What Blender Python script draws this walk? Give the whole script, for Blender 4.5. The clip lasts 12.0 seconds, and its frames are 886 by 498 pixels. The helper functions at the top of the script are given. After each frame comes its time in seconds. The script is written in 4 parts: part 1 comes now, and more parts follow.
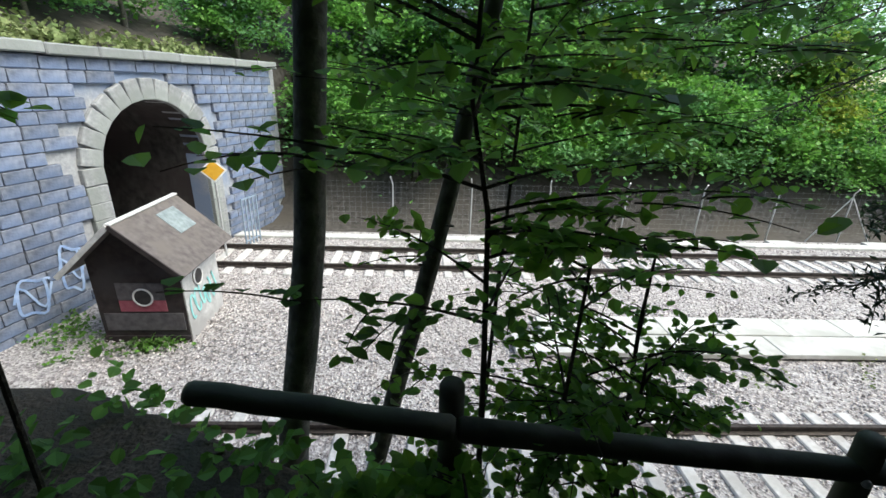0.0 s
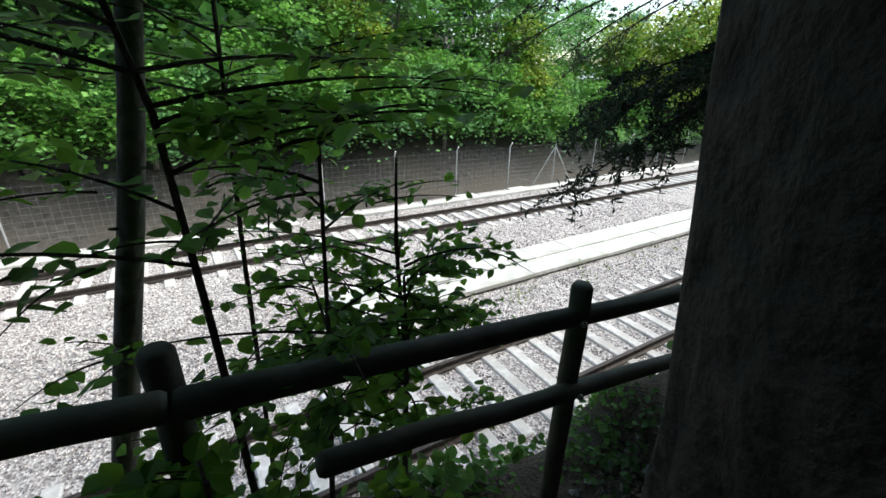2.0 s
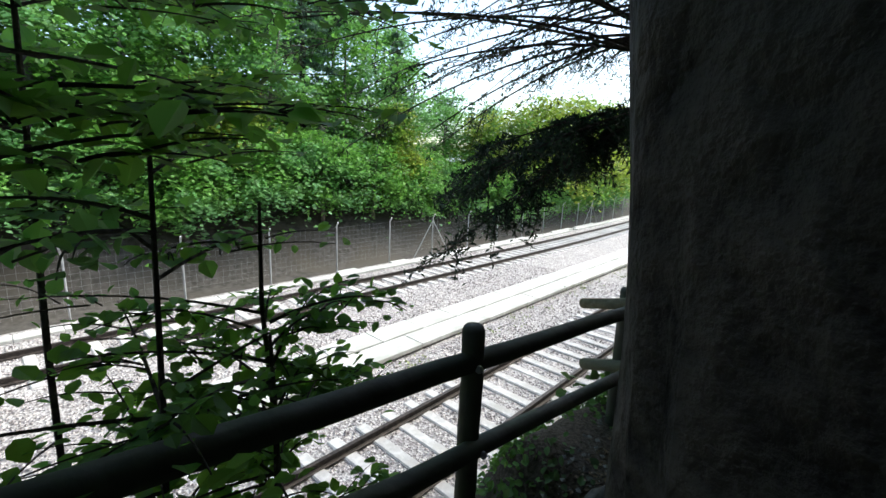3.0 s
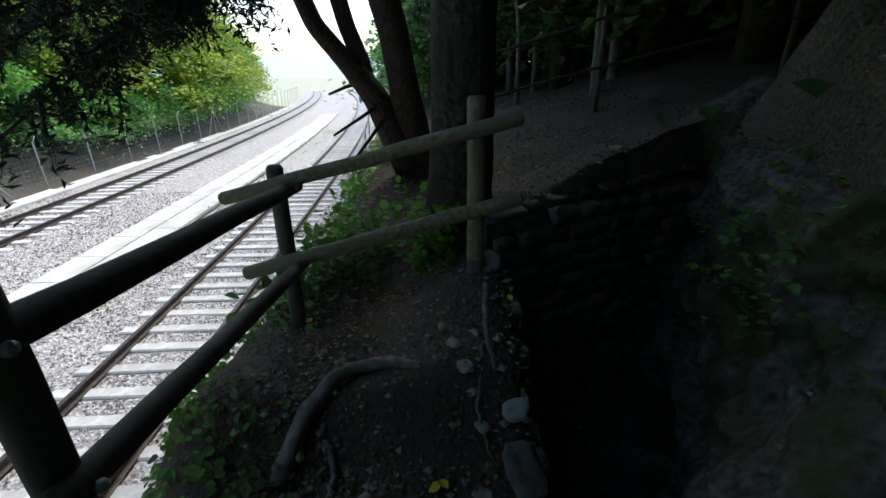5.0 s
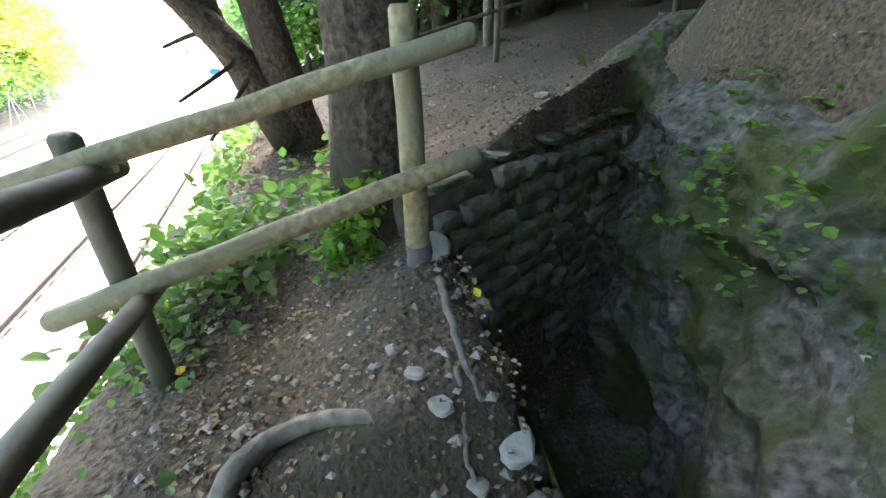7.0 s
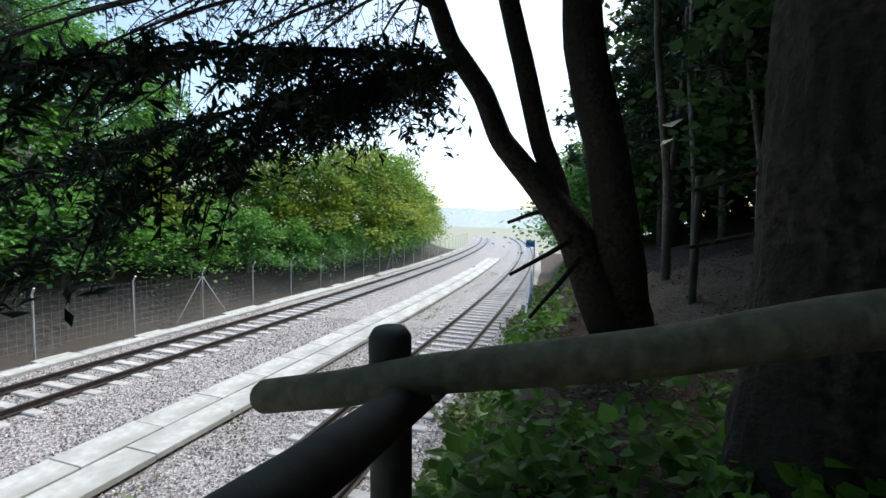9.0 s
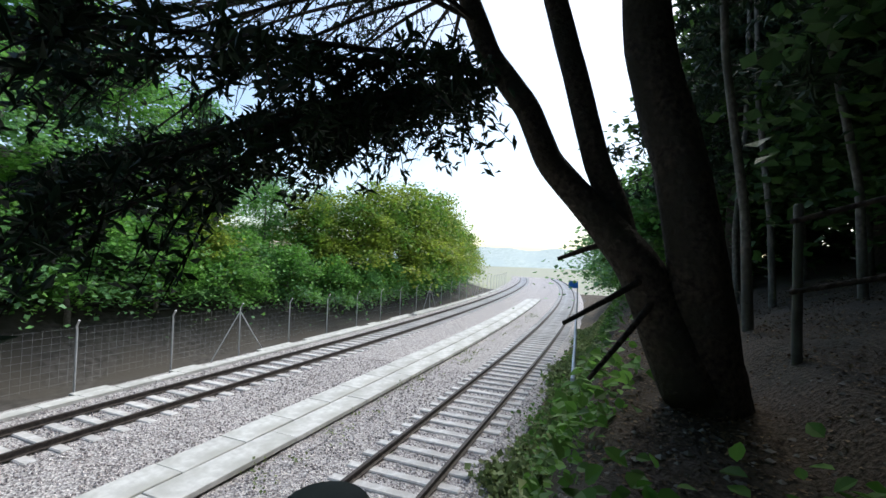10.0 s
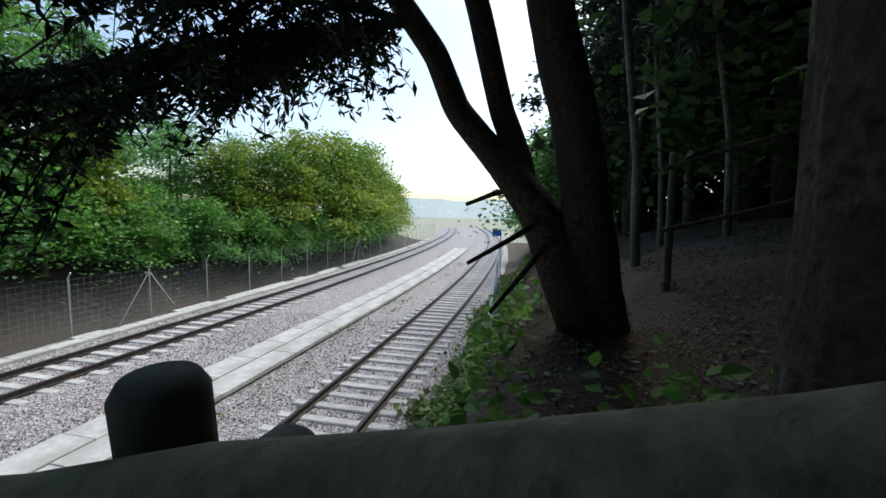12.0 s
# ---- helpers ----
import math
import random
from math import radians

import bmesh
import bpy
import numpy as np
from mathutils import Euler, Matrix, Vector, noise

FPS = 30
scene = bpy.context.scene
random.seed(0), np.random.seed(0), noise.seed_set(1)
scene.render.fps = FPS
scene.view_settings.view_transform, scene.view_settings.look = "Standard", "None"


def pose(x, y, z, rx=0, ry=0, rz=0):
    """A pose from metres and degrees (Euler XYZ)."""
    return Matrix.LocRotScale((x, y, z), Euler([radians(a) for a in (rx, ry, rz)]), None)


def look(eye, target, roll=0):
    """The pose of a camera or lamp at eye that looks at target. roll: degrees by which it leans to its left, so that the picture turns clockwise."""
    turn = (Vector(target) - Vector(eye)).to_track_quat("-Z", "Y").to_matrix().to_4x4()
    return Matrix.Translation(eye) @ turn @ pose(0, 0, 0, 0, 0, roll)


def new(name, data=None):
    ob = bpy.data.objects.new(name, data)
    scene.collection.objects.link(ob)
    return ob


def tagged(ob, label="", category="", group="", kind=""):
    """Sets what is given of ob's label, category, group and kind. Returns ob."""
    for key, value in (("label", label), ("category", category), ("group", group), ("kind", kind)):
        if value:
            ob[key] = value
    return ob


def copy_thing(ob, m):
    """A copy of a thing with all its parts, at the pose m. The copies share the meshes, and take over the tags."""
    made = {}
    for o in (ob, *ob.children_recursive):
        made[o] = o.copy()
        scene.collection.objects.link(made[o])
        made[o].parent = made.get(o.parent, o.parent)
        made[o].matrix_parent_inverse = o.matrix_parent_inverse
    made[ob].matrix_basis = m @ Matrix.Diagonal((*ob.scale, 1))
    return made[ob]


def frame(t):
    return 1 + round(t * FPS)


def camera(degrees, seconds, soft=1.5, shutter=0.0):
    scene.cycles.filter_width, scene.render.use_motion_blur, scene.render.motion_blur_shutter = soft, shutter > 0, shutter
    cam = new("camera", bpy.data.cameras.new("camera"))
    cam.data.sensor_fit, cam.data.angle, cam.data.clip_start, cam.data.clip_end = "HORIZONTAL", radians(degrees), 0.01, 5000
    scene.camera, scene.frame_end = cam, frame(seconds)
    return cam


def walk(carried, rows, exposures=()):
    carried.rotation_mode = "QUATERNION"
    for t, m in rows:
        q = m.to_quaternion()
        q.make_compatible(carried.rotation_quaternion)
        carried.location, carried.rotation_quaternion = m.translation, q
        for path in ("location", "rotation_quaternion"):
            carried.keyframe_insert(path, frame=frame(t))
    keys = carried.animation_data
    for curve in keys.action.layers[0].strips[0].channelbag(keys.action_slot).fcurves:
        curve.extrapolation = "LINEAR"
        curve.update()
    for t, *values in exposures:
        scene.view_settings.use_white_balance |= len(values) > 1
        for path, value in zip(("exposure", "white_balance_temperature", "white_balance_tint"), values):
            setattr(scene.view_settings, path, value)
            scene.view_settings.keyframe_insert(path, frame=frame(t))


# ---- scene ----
cam = camera(92.0, 12.0)

PATH = [
    (0, (1.017, -4.054, 5.249), (1.097, -2.19, 4.529), 2.1),
    (0.5, (1.067, -4.052, 5.187), (1.6, -2.285, 4.416), 1.9),
    (1, (1.106, -4.044, 5.141), (1.85, -2.375, 4.328), 1.6),
    (1.5, (1.206, -4.022, 5.047), (2.028, -2.399, 4.215), 1.7),
    (2, (1.255, -3.984, 4.954), (2.235, -2.416, 4.191), 1.6),
    (2.5, (1.273, -3.973, 4.87), (2.502, -2.462, 4.415), 2.0),
    (4.3, (1.674, -3.707, 4.568), (3.455, -3.108, 3.884), 1.7),
    (4.5, (1.732, -3.714, 4.535), (3.55, -3.262, 3.835), 1.2),
    (5, (1.878, -3.724, 4.466), (3.721, -3.846, 3.7), 0.1),
    (5.5, (2.066, -3.721, 4.362), (3.798, -4.315, 3.558), -0.9),
    (6, (2.266, -3.669, 4.269), (3.843, -4.517, 3.379), -1.6),
    (6.5, (2.426, -3.629, 4.239), (3.974, -4.483, 3.305), -1.7),
    (7, (2.591, -3.601, 4.229), (4.284, -4.209, 3.356), -1.0),
    (7.5, (2.763, -3.494, 4.244), (4.618, -3.728, 3.536), -0.0),
    (7.7, (2.865, -3.423, 4.217), (4.759, -3.511, 3.579), 0.4),
    (9.3, (3.635, -3.286, 4.224), (5.512, -2.596, 4.184), 1.6),
    (9.5, (3.785, -3.243, 4.205), (5.644, -2.507, 4.218), 1.7),
    (10, (3.981, -3.167, 4.191), (5.829, -2.404, 4.237), 2.0),
    (10.5, (4.081, -3.105, 4.187), (5.941, -2.369, 4.178), 1.9),
    (11, (4.121, -3.081, 4.187), (5.978, -2.342, 4.101), 1.8),
    (11.5, (4.1, -3.101, 4.185), (5.964, -2.383, 4.081), 1.8),
    (12, (3.921, -3.326, 4.159), (5.864, -2.88, 3.987), 0.9),
]
EXPO = [(0.0, 1.4), (1.5, 1.42), (2.5, 1.5), (4.3, 1.6), (5.0, 1.3), (5.5, 1.5), (6.0, 2.75), (6.5, 4.35), (7.0, 4.4), (7.5, 3.8), (7.7, 3.0), (9.3, 0.9), (12.0, 0.6)]
EXPO = [(t, e + (0.25 if 6.2 < t < 7.2 else 0), 7500 if 5.8 < t < 7.2 else 6700 if t < 3 else 6450, 11 if 5.8 < t < 7.2 else 3 if t < 3 else 6) for t, e in EXPO]
walk(cam, [(t, look(eye, target, roll)) for t, eye, target, roll in PATH], EXPO)

# ---- light: overcast afternoon sky, weak wide sun ----
world = bpy.data.worlds.new("world")
scene.world = world
world.use_nodes = True
wn = world.node_tree
sky = wn.nodes.new("ShaderNodeTexSky")
sky.sky_type = "NISHITA"
sky.sun_disc = False
sky.sun_elevation, sky.sun_rotation = radians(53), radians(110)
sky.air_density, sky.dust_density, sky.ozone_density = 1.0, 2.0, 1.0
wn.links.new(sky.outputs[0], wn.nodes["Background"].inputs[0])
wn.nodes["Background"].inputs[1].default_value = 0.15
sun = new("sun", bpy.data.lights.new("sun", "SUN"))
sun.data.energy, sun.data.angle, sun.data.color = 1.5, radians(45), (1.0, 0.97, 0.92)
sun.matrix_world = look((32, -12, 46), (0, 0, 0))


# ---- materials ----
def mat(name, c1, c2, scale=8.0, rough=0.85, bump=0.3, c3=None, big=0.6, detail=6.0, metal=0.0, per_object=0.0, translucent=0.0, voronoi=False, island=0.0, spec=0.3):
    m = bpy.data.materials.new(name)
    m.use_nodes = True
    nt = m.node_tree
    N, L = nt.nodes, nt.links
    b = N["Principled BSDF"]
    tc = N.new("ShaderNodeTexCoord")
    n1 = N.new("ShaderNodeTexNoise")
    n1.inputs["Scale"].default_value, n1.inputs["Detail"].default_value = scale, detail
    L.new(tc.outputs["Object"], n1.inputs["Vector"])
    r1 = N.new("ShaderNodeValToRGB")
    r1.color_ramp.elements[0].position, r1.color_ramp.elements[1].position = 0.32, 0.68
    r1.color_ramp.elements[0].color, r1.color_ramp.elements[1].color = (*c1, 1), (*c2, 1)
    src, height = n1.outputs["Fac"], n1.outputs["Fac"]
    if voronoi:
        v = N.new("ShaderNodeTexVoronoi")
        v.inputs["Scale"].default_value = voronoi
        L.new(tc.outputs["Object"], v.inputs["Vector"])
        height = v.outputs["Distance"]
        sep = N.new("ShaderNodeSeparateColor")
        L.new(v.outputs["Color"], sep.inputs[0])
        src = sep.outputs[0]
        r1.color_ramp.elements[0].position, r1.color_ramp.elements[1].position = 0.0, 1.0
    L.new(src, r1.inputs[0])
    col = r1.outputs[0]
    n2 = N.new("ShaderNodeTexNoise")
    n2.inputs["Scale"].default_value, n2.inputs["Detail"].default_value = big, 3.0
    L.new(tc.outputs["Object"], n2.inputs["Vector"])
    if c3:
        r2 = N.new("ShaderNodeValToRGB")
        r2.color_ramp.elements[0].position, r2.color_ramp.elements[1].position = 0.45, 0.62
        L.new(n2.outputs["Fac"], r2.inputs[0])
        mx = N.new("ShaderNodeMixRGB")
        L.new(r2.outputs[0], mx.inputs[0])
        L.new(col, mx.inputs[1])
        mx.inputs[2].default_value = (*c3, 1)
        col = mx.outputs[0]
    if per_object or island:
        info = N.new("ShaderNodeObjectInfo") if per_object else N.new("ShaderNodeNewGeometry")
        k = per_object or island
        mr = N.new("ShaderNodeMapRange")
        mr.inputs["To Min"].default_value, mr.inputs["To Max"].default_value = 1 - k, 1 + k
        L.new(info.outputs["Random"] if per_object else info.outputs["Random Per Island"], mr.inputs[0])
        hs = N.new("ShaderNodeHueSaturation")
        L.new(mr.outputs[0], hs.inputs["Value"])
        L.new(col, hs.inputs["Color"])
        col = hs.outputs[0]
    L.new(col, b.inputs["Base Color"])
    b.inputs["Roughness"].default_value, b.inputs["Metallic"].default_value = rough, metal
    b.inputs["Specular IOR Level"].default_value = spec
    if bump:
        bp = N.new("ShaderNodeBump")
        bp.inputs["Strength"].default_value, bp.inputs["Distance"].default_value = bump, 0.03
        L.new(height, bp.inputs["Height"])
        L.new(bp.outputs[0], b.inputs["Normal"])
    if translucent:
        tr = N.new("ShaderNodeBsdfTranslucent")
        L.new(col, tr.inputs["Color"])
        ms = N.new("ShaderNodeMixShader")
        ms.inputs[0].default_value = translucent
        L.new(b.outputs[0], ms.inputs[1])
        L.new(tr.outputs[0], ms.inputs[2])
        L.new(ms.outputs[0], N["Material Output"].inputs["Surface"])
    return m


M_SOIL = mat("soil", (0.042, 0.032, 0.023), (0.15, 0.117, 0.086), 38, 0.95, 1.0, (0.075, 0.065, 0.05), 2.2, 10.0)
M_BANK = mat("bank_soil", (0.055, 0.05, 0.045), (0.12, 0.11, 0.10), 5, 0.95, 0.6, (0.09, 0.08, 0.068), 0.5)
M_MOSSROCK = mat("mossy_rock", (0.05, 0.05, 0.042), (0.17, 0.165, 0.15), 34, 0.9, 1.0, (0.045, 0.07, 0.012), 3.4, 10.0)
M_ROCKFACE = mat("rock_face", (0.016, 0.014, 0.011), (0.14, 0.136, 0.126), 19, 0.8, 1.0, (0.036, 0.048, 0.007), 1.9, 14.0, spec=0.5)
M_MOSS = mat("moss", (0.03, 0.05, 0.006), (0.10, 0.14, 0.02), 30, 0.95, 1.0, (0.05, 0.05, 0.03), 3.0, 10.0)
M_BALLAST = mat("ballast", (0.20, 0.18, 0.18), (0.62, 0.59, 0.58), 3, 0.9, 1.0, None, 0.6, voronoi=22.0)
M_STONE = mat("ballast_stone", (0.24, 0.21, 0.21), (0.62, 0.58, 0.57), 9, 0.9, 0.3, island=0.45)
M_CONC = mat("concrete", (0.50, 0.50, 0.48), (0.66, 0.66, 0.64), 6, 0.85, 0.25, (0.45, 0.45, 0.42), 0.9, per_object=0.08)
M_SLEEPER = mat("sleeper_concrete", (0.50, 0.49, 0.48), (0.70, 0.69, 0.68), 10, 0.9, 0.25, (0.52, 0.50, 0.48), 2.0, per_object=0.12)
M_RAIL = mat("rail_steel", (0.035, 0.03, 0.028), (0.085, 0.07, 0.062), 12, 0.6, 0.2, metal=0.3)
M_BARK = mat("spruce_bark", (0.022, 0.018, 0.015), (0.10, 0.08, 0.064), 26, 0.95, 1.0, (0.05, 0.046, 0.035), 3.0)
M_BARK2 = mat("young_bark", (0.12, 0.11, 0.095), (0.27, 0.25, 0.22), 18, 0.9, 0.6, (0.12, 0.12, 0.10), 3.0)
M_WOOD = mat("weathered_wood", (0.15, 0.13, 0.075), (0.30, 0.265, 0.17), 30, 0.8, 0.4, (0.19, 0.19, 0.13), 2.5, per_object=0.15)
M_WOODDK = mat("old_wood", (0.075, 0.072, 0.06), (0.15, 0.145, 0.12), 9, 0.75, 0.35, (0.10, 0.11, 0.08), 2.5, per_object=0.15)
M_BLOCK = mat("portal_stone", (0.11, 0.12, 0.145), (0.27, 0.29, 0.34), 7, 0.9, 0.6, (0.15, 0.21, 0.35), 0.55, per_object=0.2)
M_MORTAR = mat("mortar", (0.30, 0.31, 0.33), (0.42, 0.43, 0.45), 12, 0.95, 0.4, (0.22, 0.28, 0.40), 0.5)
M_BORE = mat("dark_lining", (0.035, 0.033, 0.032), (0.09, 0.085, 0.08), 4, 0.95, 0.6, (0.06, 0.05, 0.05), 0.8)
M_COPE = mat("coping_stone", (0.24, 0.25, 0.26), (0.40, 0.41, 0.42), 8, 0.9, 0.5, (0.26, 0.28, 0.27), 0.8, per_object=0.12)
M_HUT = mat("hut_boards", (0.022, 0.017, 0.017), (0.05, 0.04, 0.038), 6, 0.8, 0.3, (0.045, 0.04, 0.042), 1.2)
M_RENDER = mat("hut_render", (0.42, 0.42, 0.42), (0.60, 0.60, 0.60), 5, 0.9, 0.3, (0.38, 0.37, 0.37), 1.3)
M_ROOF = mat("roof_felt", (0.10, 0.088, 0.085), (0.17, 0.15, 0.145), 7, 0.8, 0.4, (0.16, 0.14, 0.13), 1.5)
M_PATCH = mat("roof_patch", (0.18, 0.22, 0.23), (0.30, 0.35, 0.36), 9, 0.7, 0.3)
M_EDGE = mat("pale_edge", (0.55, 0.55, 0.55), (0.72, 0.72, 0.72), 9, 0.7, 0.2)
M_PINK = mat("faded_red_paint", (0.26, 0.06, 0.09), (0.36, 0.12, 0.15), 8, 0.8, 0.1)
M_GREY = mat("grey_paint", (0.075, 0.07, 0.075), (0.14, 0.13, 0.14), 8, 0.8, 0.1)
M_CYAN = mat("turquoise_paint", (0.25, 0.62, 0.62), (0.40, 0.75, 0.74), 8, 0.6, 0.05)
M_BLUEP = mat("blue_paint", (0.22, 0.34, 0.62), (0.45, 0.58, 0.80), 5, 0.7, 0.1)
M_WHITE = mat("white_paint", (0.70, 0.70, 0.70), (0.80, 0.80, 0.80), 8, 0.6, 0.05)
M_YELLOW = mat("sign_yellow", (0.62, 0.33, 0.03), (0.70, 0.40, 0.05), 8, 0.5, 0.02)
M_DARK = mat("dark_glass", (0.012, 0.012, 0.014), (0.03, 0.03, 0.032), 8, 0.3, 0.0)
M_GALV = mat("galvanised", (0.42, 0.43, 0.44), (0.58, 0.59, 0.60), 14, 0.5, 0.1, metal=0.4)
M_BLUE = mat("sign_blue", (0.02, 0.16, 0.60), (0.03, 0.20, 0.70), 8, 0.5, 0.0)
M_TUBE = mat("blue_grey_tube", (0.22, 0.30, 0.40), (0.36, 0.44, 0.54), 8, 0.5, 0.1, metal=0.2)
M_LEAF = mat("beech_leaf", (0.105, 0.27, 0.042), (0.21, 0.44, 0.09), 1.2, 0.5, 0.0, (0.17, 0.36, 0.15), 0.35, translucent=0.45, island=0.4, spec=0.4)
# Darker copy of the beech leaf: the wood's shade is put into its colour.
M_LEAFD = mat("shaded_beech_leaf", (0.045, 0.10, 0.022), (0.09, 0.18, 0.04), 1.2, 0.5, 0.0, (0.06, 0.12, 0.04), 0.35, translucent=0.35, island=0.4)
M_LEAFY = mat("yellow_leaf", (0.19, 0.30, 0.035), (0.36, 0.42, 0.07), 1.2, 0.5, 0.0, (0.13, 0.28, 0.05), 0.4, translucent=0.45, island=0.4, spec=0.4)
M_LEAFN = mat("sapling_leaf", (0.13, 0.30, 0.035), (0.22, 0.44, 0.06), 6.0, 0.42, 0.1, (0.12, 0.27, 0.07), 2.0, translucent=0.68, island=0.3, spec=0.5)
M_NEEDLE = mat("spruce_needle", (0.018, 0.036, 0.018), (0.045, 0.078, 0.036), 1.5, 0.6, 0.0, translucent=0.15, island=0.4)
M_NEEDLEB = mat("pale_needle", (0.08, 0.15, 0.09), (0.16, 0.26, 0.17), 1.5, 0.6, 0.0, translucent=0.2, island=0.4)
M_WEED = mat("weed", (0.09, 0.22, 0.035), (0.18, 0.36, 0.07), 2.0, 0.55, 0.0, (0.10, 0.17, 0.06), 0.8, translucent=0.4, island=0.4)
M_GRASS = mat("dry_grass", (0.14, 0.21, 0.07), (0.30, 0.34, 0.16), 2.0, 0.7, 0.0, translucent=0.3, island=0.4)
M_FALLEN = mat("fallen_leaf", (0.08, 0.055, 0.03), (0.24, 0.175, 0.11), 5.0, 0.8, 0.0, island=0.6)
M_YLEAF = mat("yellow_fallen_leaf", (0.52, 0.42, 0.03), (0.62, 0.52, 0.06), 5.0, 0.7, 0.0)
M_PEBBLE = mat("pebble", (0.13, 0.12, 0.105), (0.33, 0.315, 0.285), 9.0, 0.9, 0.4, island=0.35)
M_LITSTONE = mat("pale_wall_stone", (0.26, 0.25, 0.23), (0.46, 0.45, 0.42), 9.0, 0.9, 0.6, (0.30, 0.29, 0.26), 3.0, per_object=0.15)
M_PITSTONE = mat("pit_stone", (0.07, 0.068, 0.062), (0.22, 0.215, 0.2), 10.0, 0.95, 0.9, (0.035, 0.055, 0.012), 2.2, per_object=0.25)
# Haze is painted in: the far wood's colour is washed out towards white.
M_HAZE = mat("far_wood_hazed", (0.55, 0.62, 0.56), (0.68, 0.74, 0.68), 0.3, 0.9, 0.0, (0.6, 0.67, 0.62), 0.05)

M_FIELD = mat("pale_field", (0.30, 0.32, 0.22), (0.44, 0.44, 0.34), 2.0, 0.95, 0.3, (0.38, 0.37, 0.30), 0.1)

rng = np.random.default_rng(7)


# ---- mesh helpers ----
def smoothstep(a, b, v):
    t = np.clip((v - a) / (b - a), 0, 1)
    return t * t * (3 - 2 * t)


def mesh_object(name, verts, faces, material, parent=None, label="", smooth=False):
    me = bpy.data.meshes.new(name)
    me.from_pydata([tuple(v) for v in np.asarray(verts, dtype=float)], [], [tuple(int(i) for i in f) for f in faces])
    me.materials.append(material)
    if smooth:
        me.polygons.foreach_set("use_smooth", np.ones(len(me.polygons), dtype=bool))
    me.update()
    ob = new(name, me)
    if parent is not None:
        ob.parent = parent
    if label:
        ob["label"] = label
    return ob


def shared(name, me, m, parent):
    ob = new(name, me)
    ob.parent = parent
    ob.matrix_basis = m
    return ob


def part(name, bm, material, parent=None, label="", smooth=False):
    me = bpy.data.meshes.new(name)
    if smooth:
        for f in bm.faces:
            f.smooth = True
    bm.to_mesh(me)
    bm.free()
    me.materials.append(material)
    ob = new(name, me)
    if parent is not None:
        ob.parent = parent
    if label:
        ob["label"] = label
    return ob


def empty(name, label, category, group="", kind="", at=(0, 0, 0)):
    ob = new(name)
    ob.location = at
    return tagged(ob, label, category, group, kind)


def box_bm(size, centre=(0, 0, 0), bevel=0.0, rot=None):
    bm = bmesh.new()
    bmesh.ops.create_cube(bm, size=1)
    bmesh.ops.scale(bm, vec=size, verts=bm.verts)
    if bevel:
        bmesh.ops.bevel(bm, geom=bm.edges[:], offset=bevel, segments=1, affect="EDGES")
    if rot is not None:
        bmesh.ops.transform(bm, matrix=rot, verts=bm.verts)
    bmesh.ops.translate(bm, vec=centre, verts=bm.verts)
    return bm


def tube_data(points, radii, sides=8, rough=0.0, cap=True):
    """Rings along a line of points: vertices and faces."""
    pts = np.asarray(points, dtype=float)
    radii = np.broadcast_to(np.asarray(radii, dtype=float), (len(pts),))
    tang = np.gradient(pts, axis=0)
    tang /= np.linalg.norm(tang, axis=1)[:, None] + 1e-9
    ref = np.array([0.0, 0.0, 1.0]) if abs(tang[:, 2]).mean() < 0.8 else np.array([1.0, 0.0, 0.0])
    a = np.linspace(0, 2 * math.pi, sides, endpoint=False)
    verts, faces = [], []
    for i in range(len(pts)):
        u = np.cross(ref, tang[i])
        u /= np.linalg.norm(u) + 1e-9
        w = np.cross(tang[i], u)
        r = radii[i] * (1 + rough * rng.normal(size=sides))
        verts.extend(pts[i] + r[:, None] * (np.cos(a)[:, None] * u + np.sin(a)[:, None] * w))
    for i in range(len(pts) - 1):
        for j in range(sides):
            k = (j + 1) % sides
            faces.append((i * sides + j, i * sides + k, (i + 1) * sides + k, (i + 1) * sides + j))
    if cap:
        faces.append(tuple(range(sides - 1, -1, -1)))
        faces.append(tuple((len(pts) - 1) * sides + j for j in range(sides)))
    return verts, faces


class Batch:
    """Collects pieces that are joined into one mesh."""

    def __init__(self):
        self.v, self.f, self.n = [], [], 0

    def add(self, verts, faces):
        self.v.extend(verts)
        self.f.extend(tuple(i + self.n for i in f) for f in faces)
        self.n += len(verts)

    def tube(self, points, radii, sides=6, rough=0.0, cap=True):
        self.add(*tube_data(points, radii, sides, rough, cap))

    def made(self, name, material, parent=None, label="", smooth=False):
        return mesh_object(name, self.v, self.f, material, parent, label, smooth)


def bezier(p0, p1, p2, n):
    t = np.linspace(0, 1, n)[:, None]
    return (1 - t) ** 2 * np.asarray(p0) + 2 * t * (1 - t) * np.asarray(p1) + t * t * np.asarray(p2)


def leaves_data(pos, size, flat=0.5, width=0.55, shape=None):
    """Folded leaves at the places pos; flat 1 lays them level."""
    n = len(pos)
    pos = np.asarray(pos)
    d = rng.normal(size=(n, 3))
    d[:, 2] *= 1 - 0.75 * flat
    d /= np.linalg.norm(d, axis=1)[:, None]
    up = rng.normal(size=(n, 3)) * (1 - flat)
    up[:, 2] += 0.6 + flat
    s = np.cross(d, up)
    s /= np.linalg.norm(s, axis=1)[:, None] + 1e-9
    nn = np.cross(s, d)
    sz = size * rng.uniform(0.6, 1.3, n)
    if shape is None:
        shape = [(0, 0, 0), (0.45, 0.5, 0.12), (1, 0, 0), (0.45, -0.5, 0.12)]
        fs = [(0, 1, 2), (0, 2, 3)]
    else:
        shape, fs = shape
    V = np.stack([pos + sz[:, None] * (a * d + b * 2 * width * s + c * nn) for a, b, c in shape], axis=1).reshape(-1, 3)
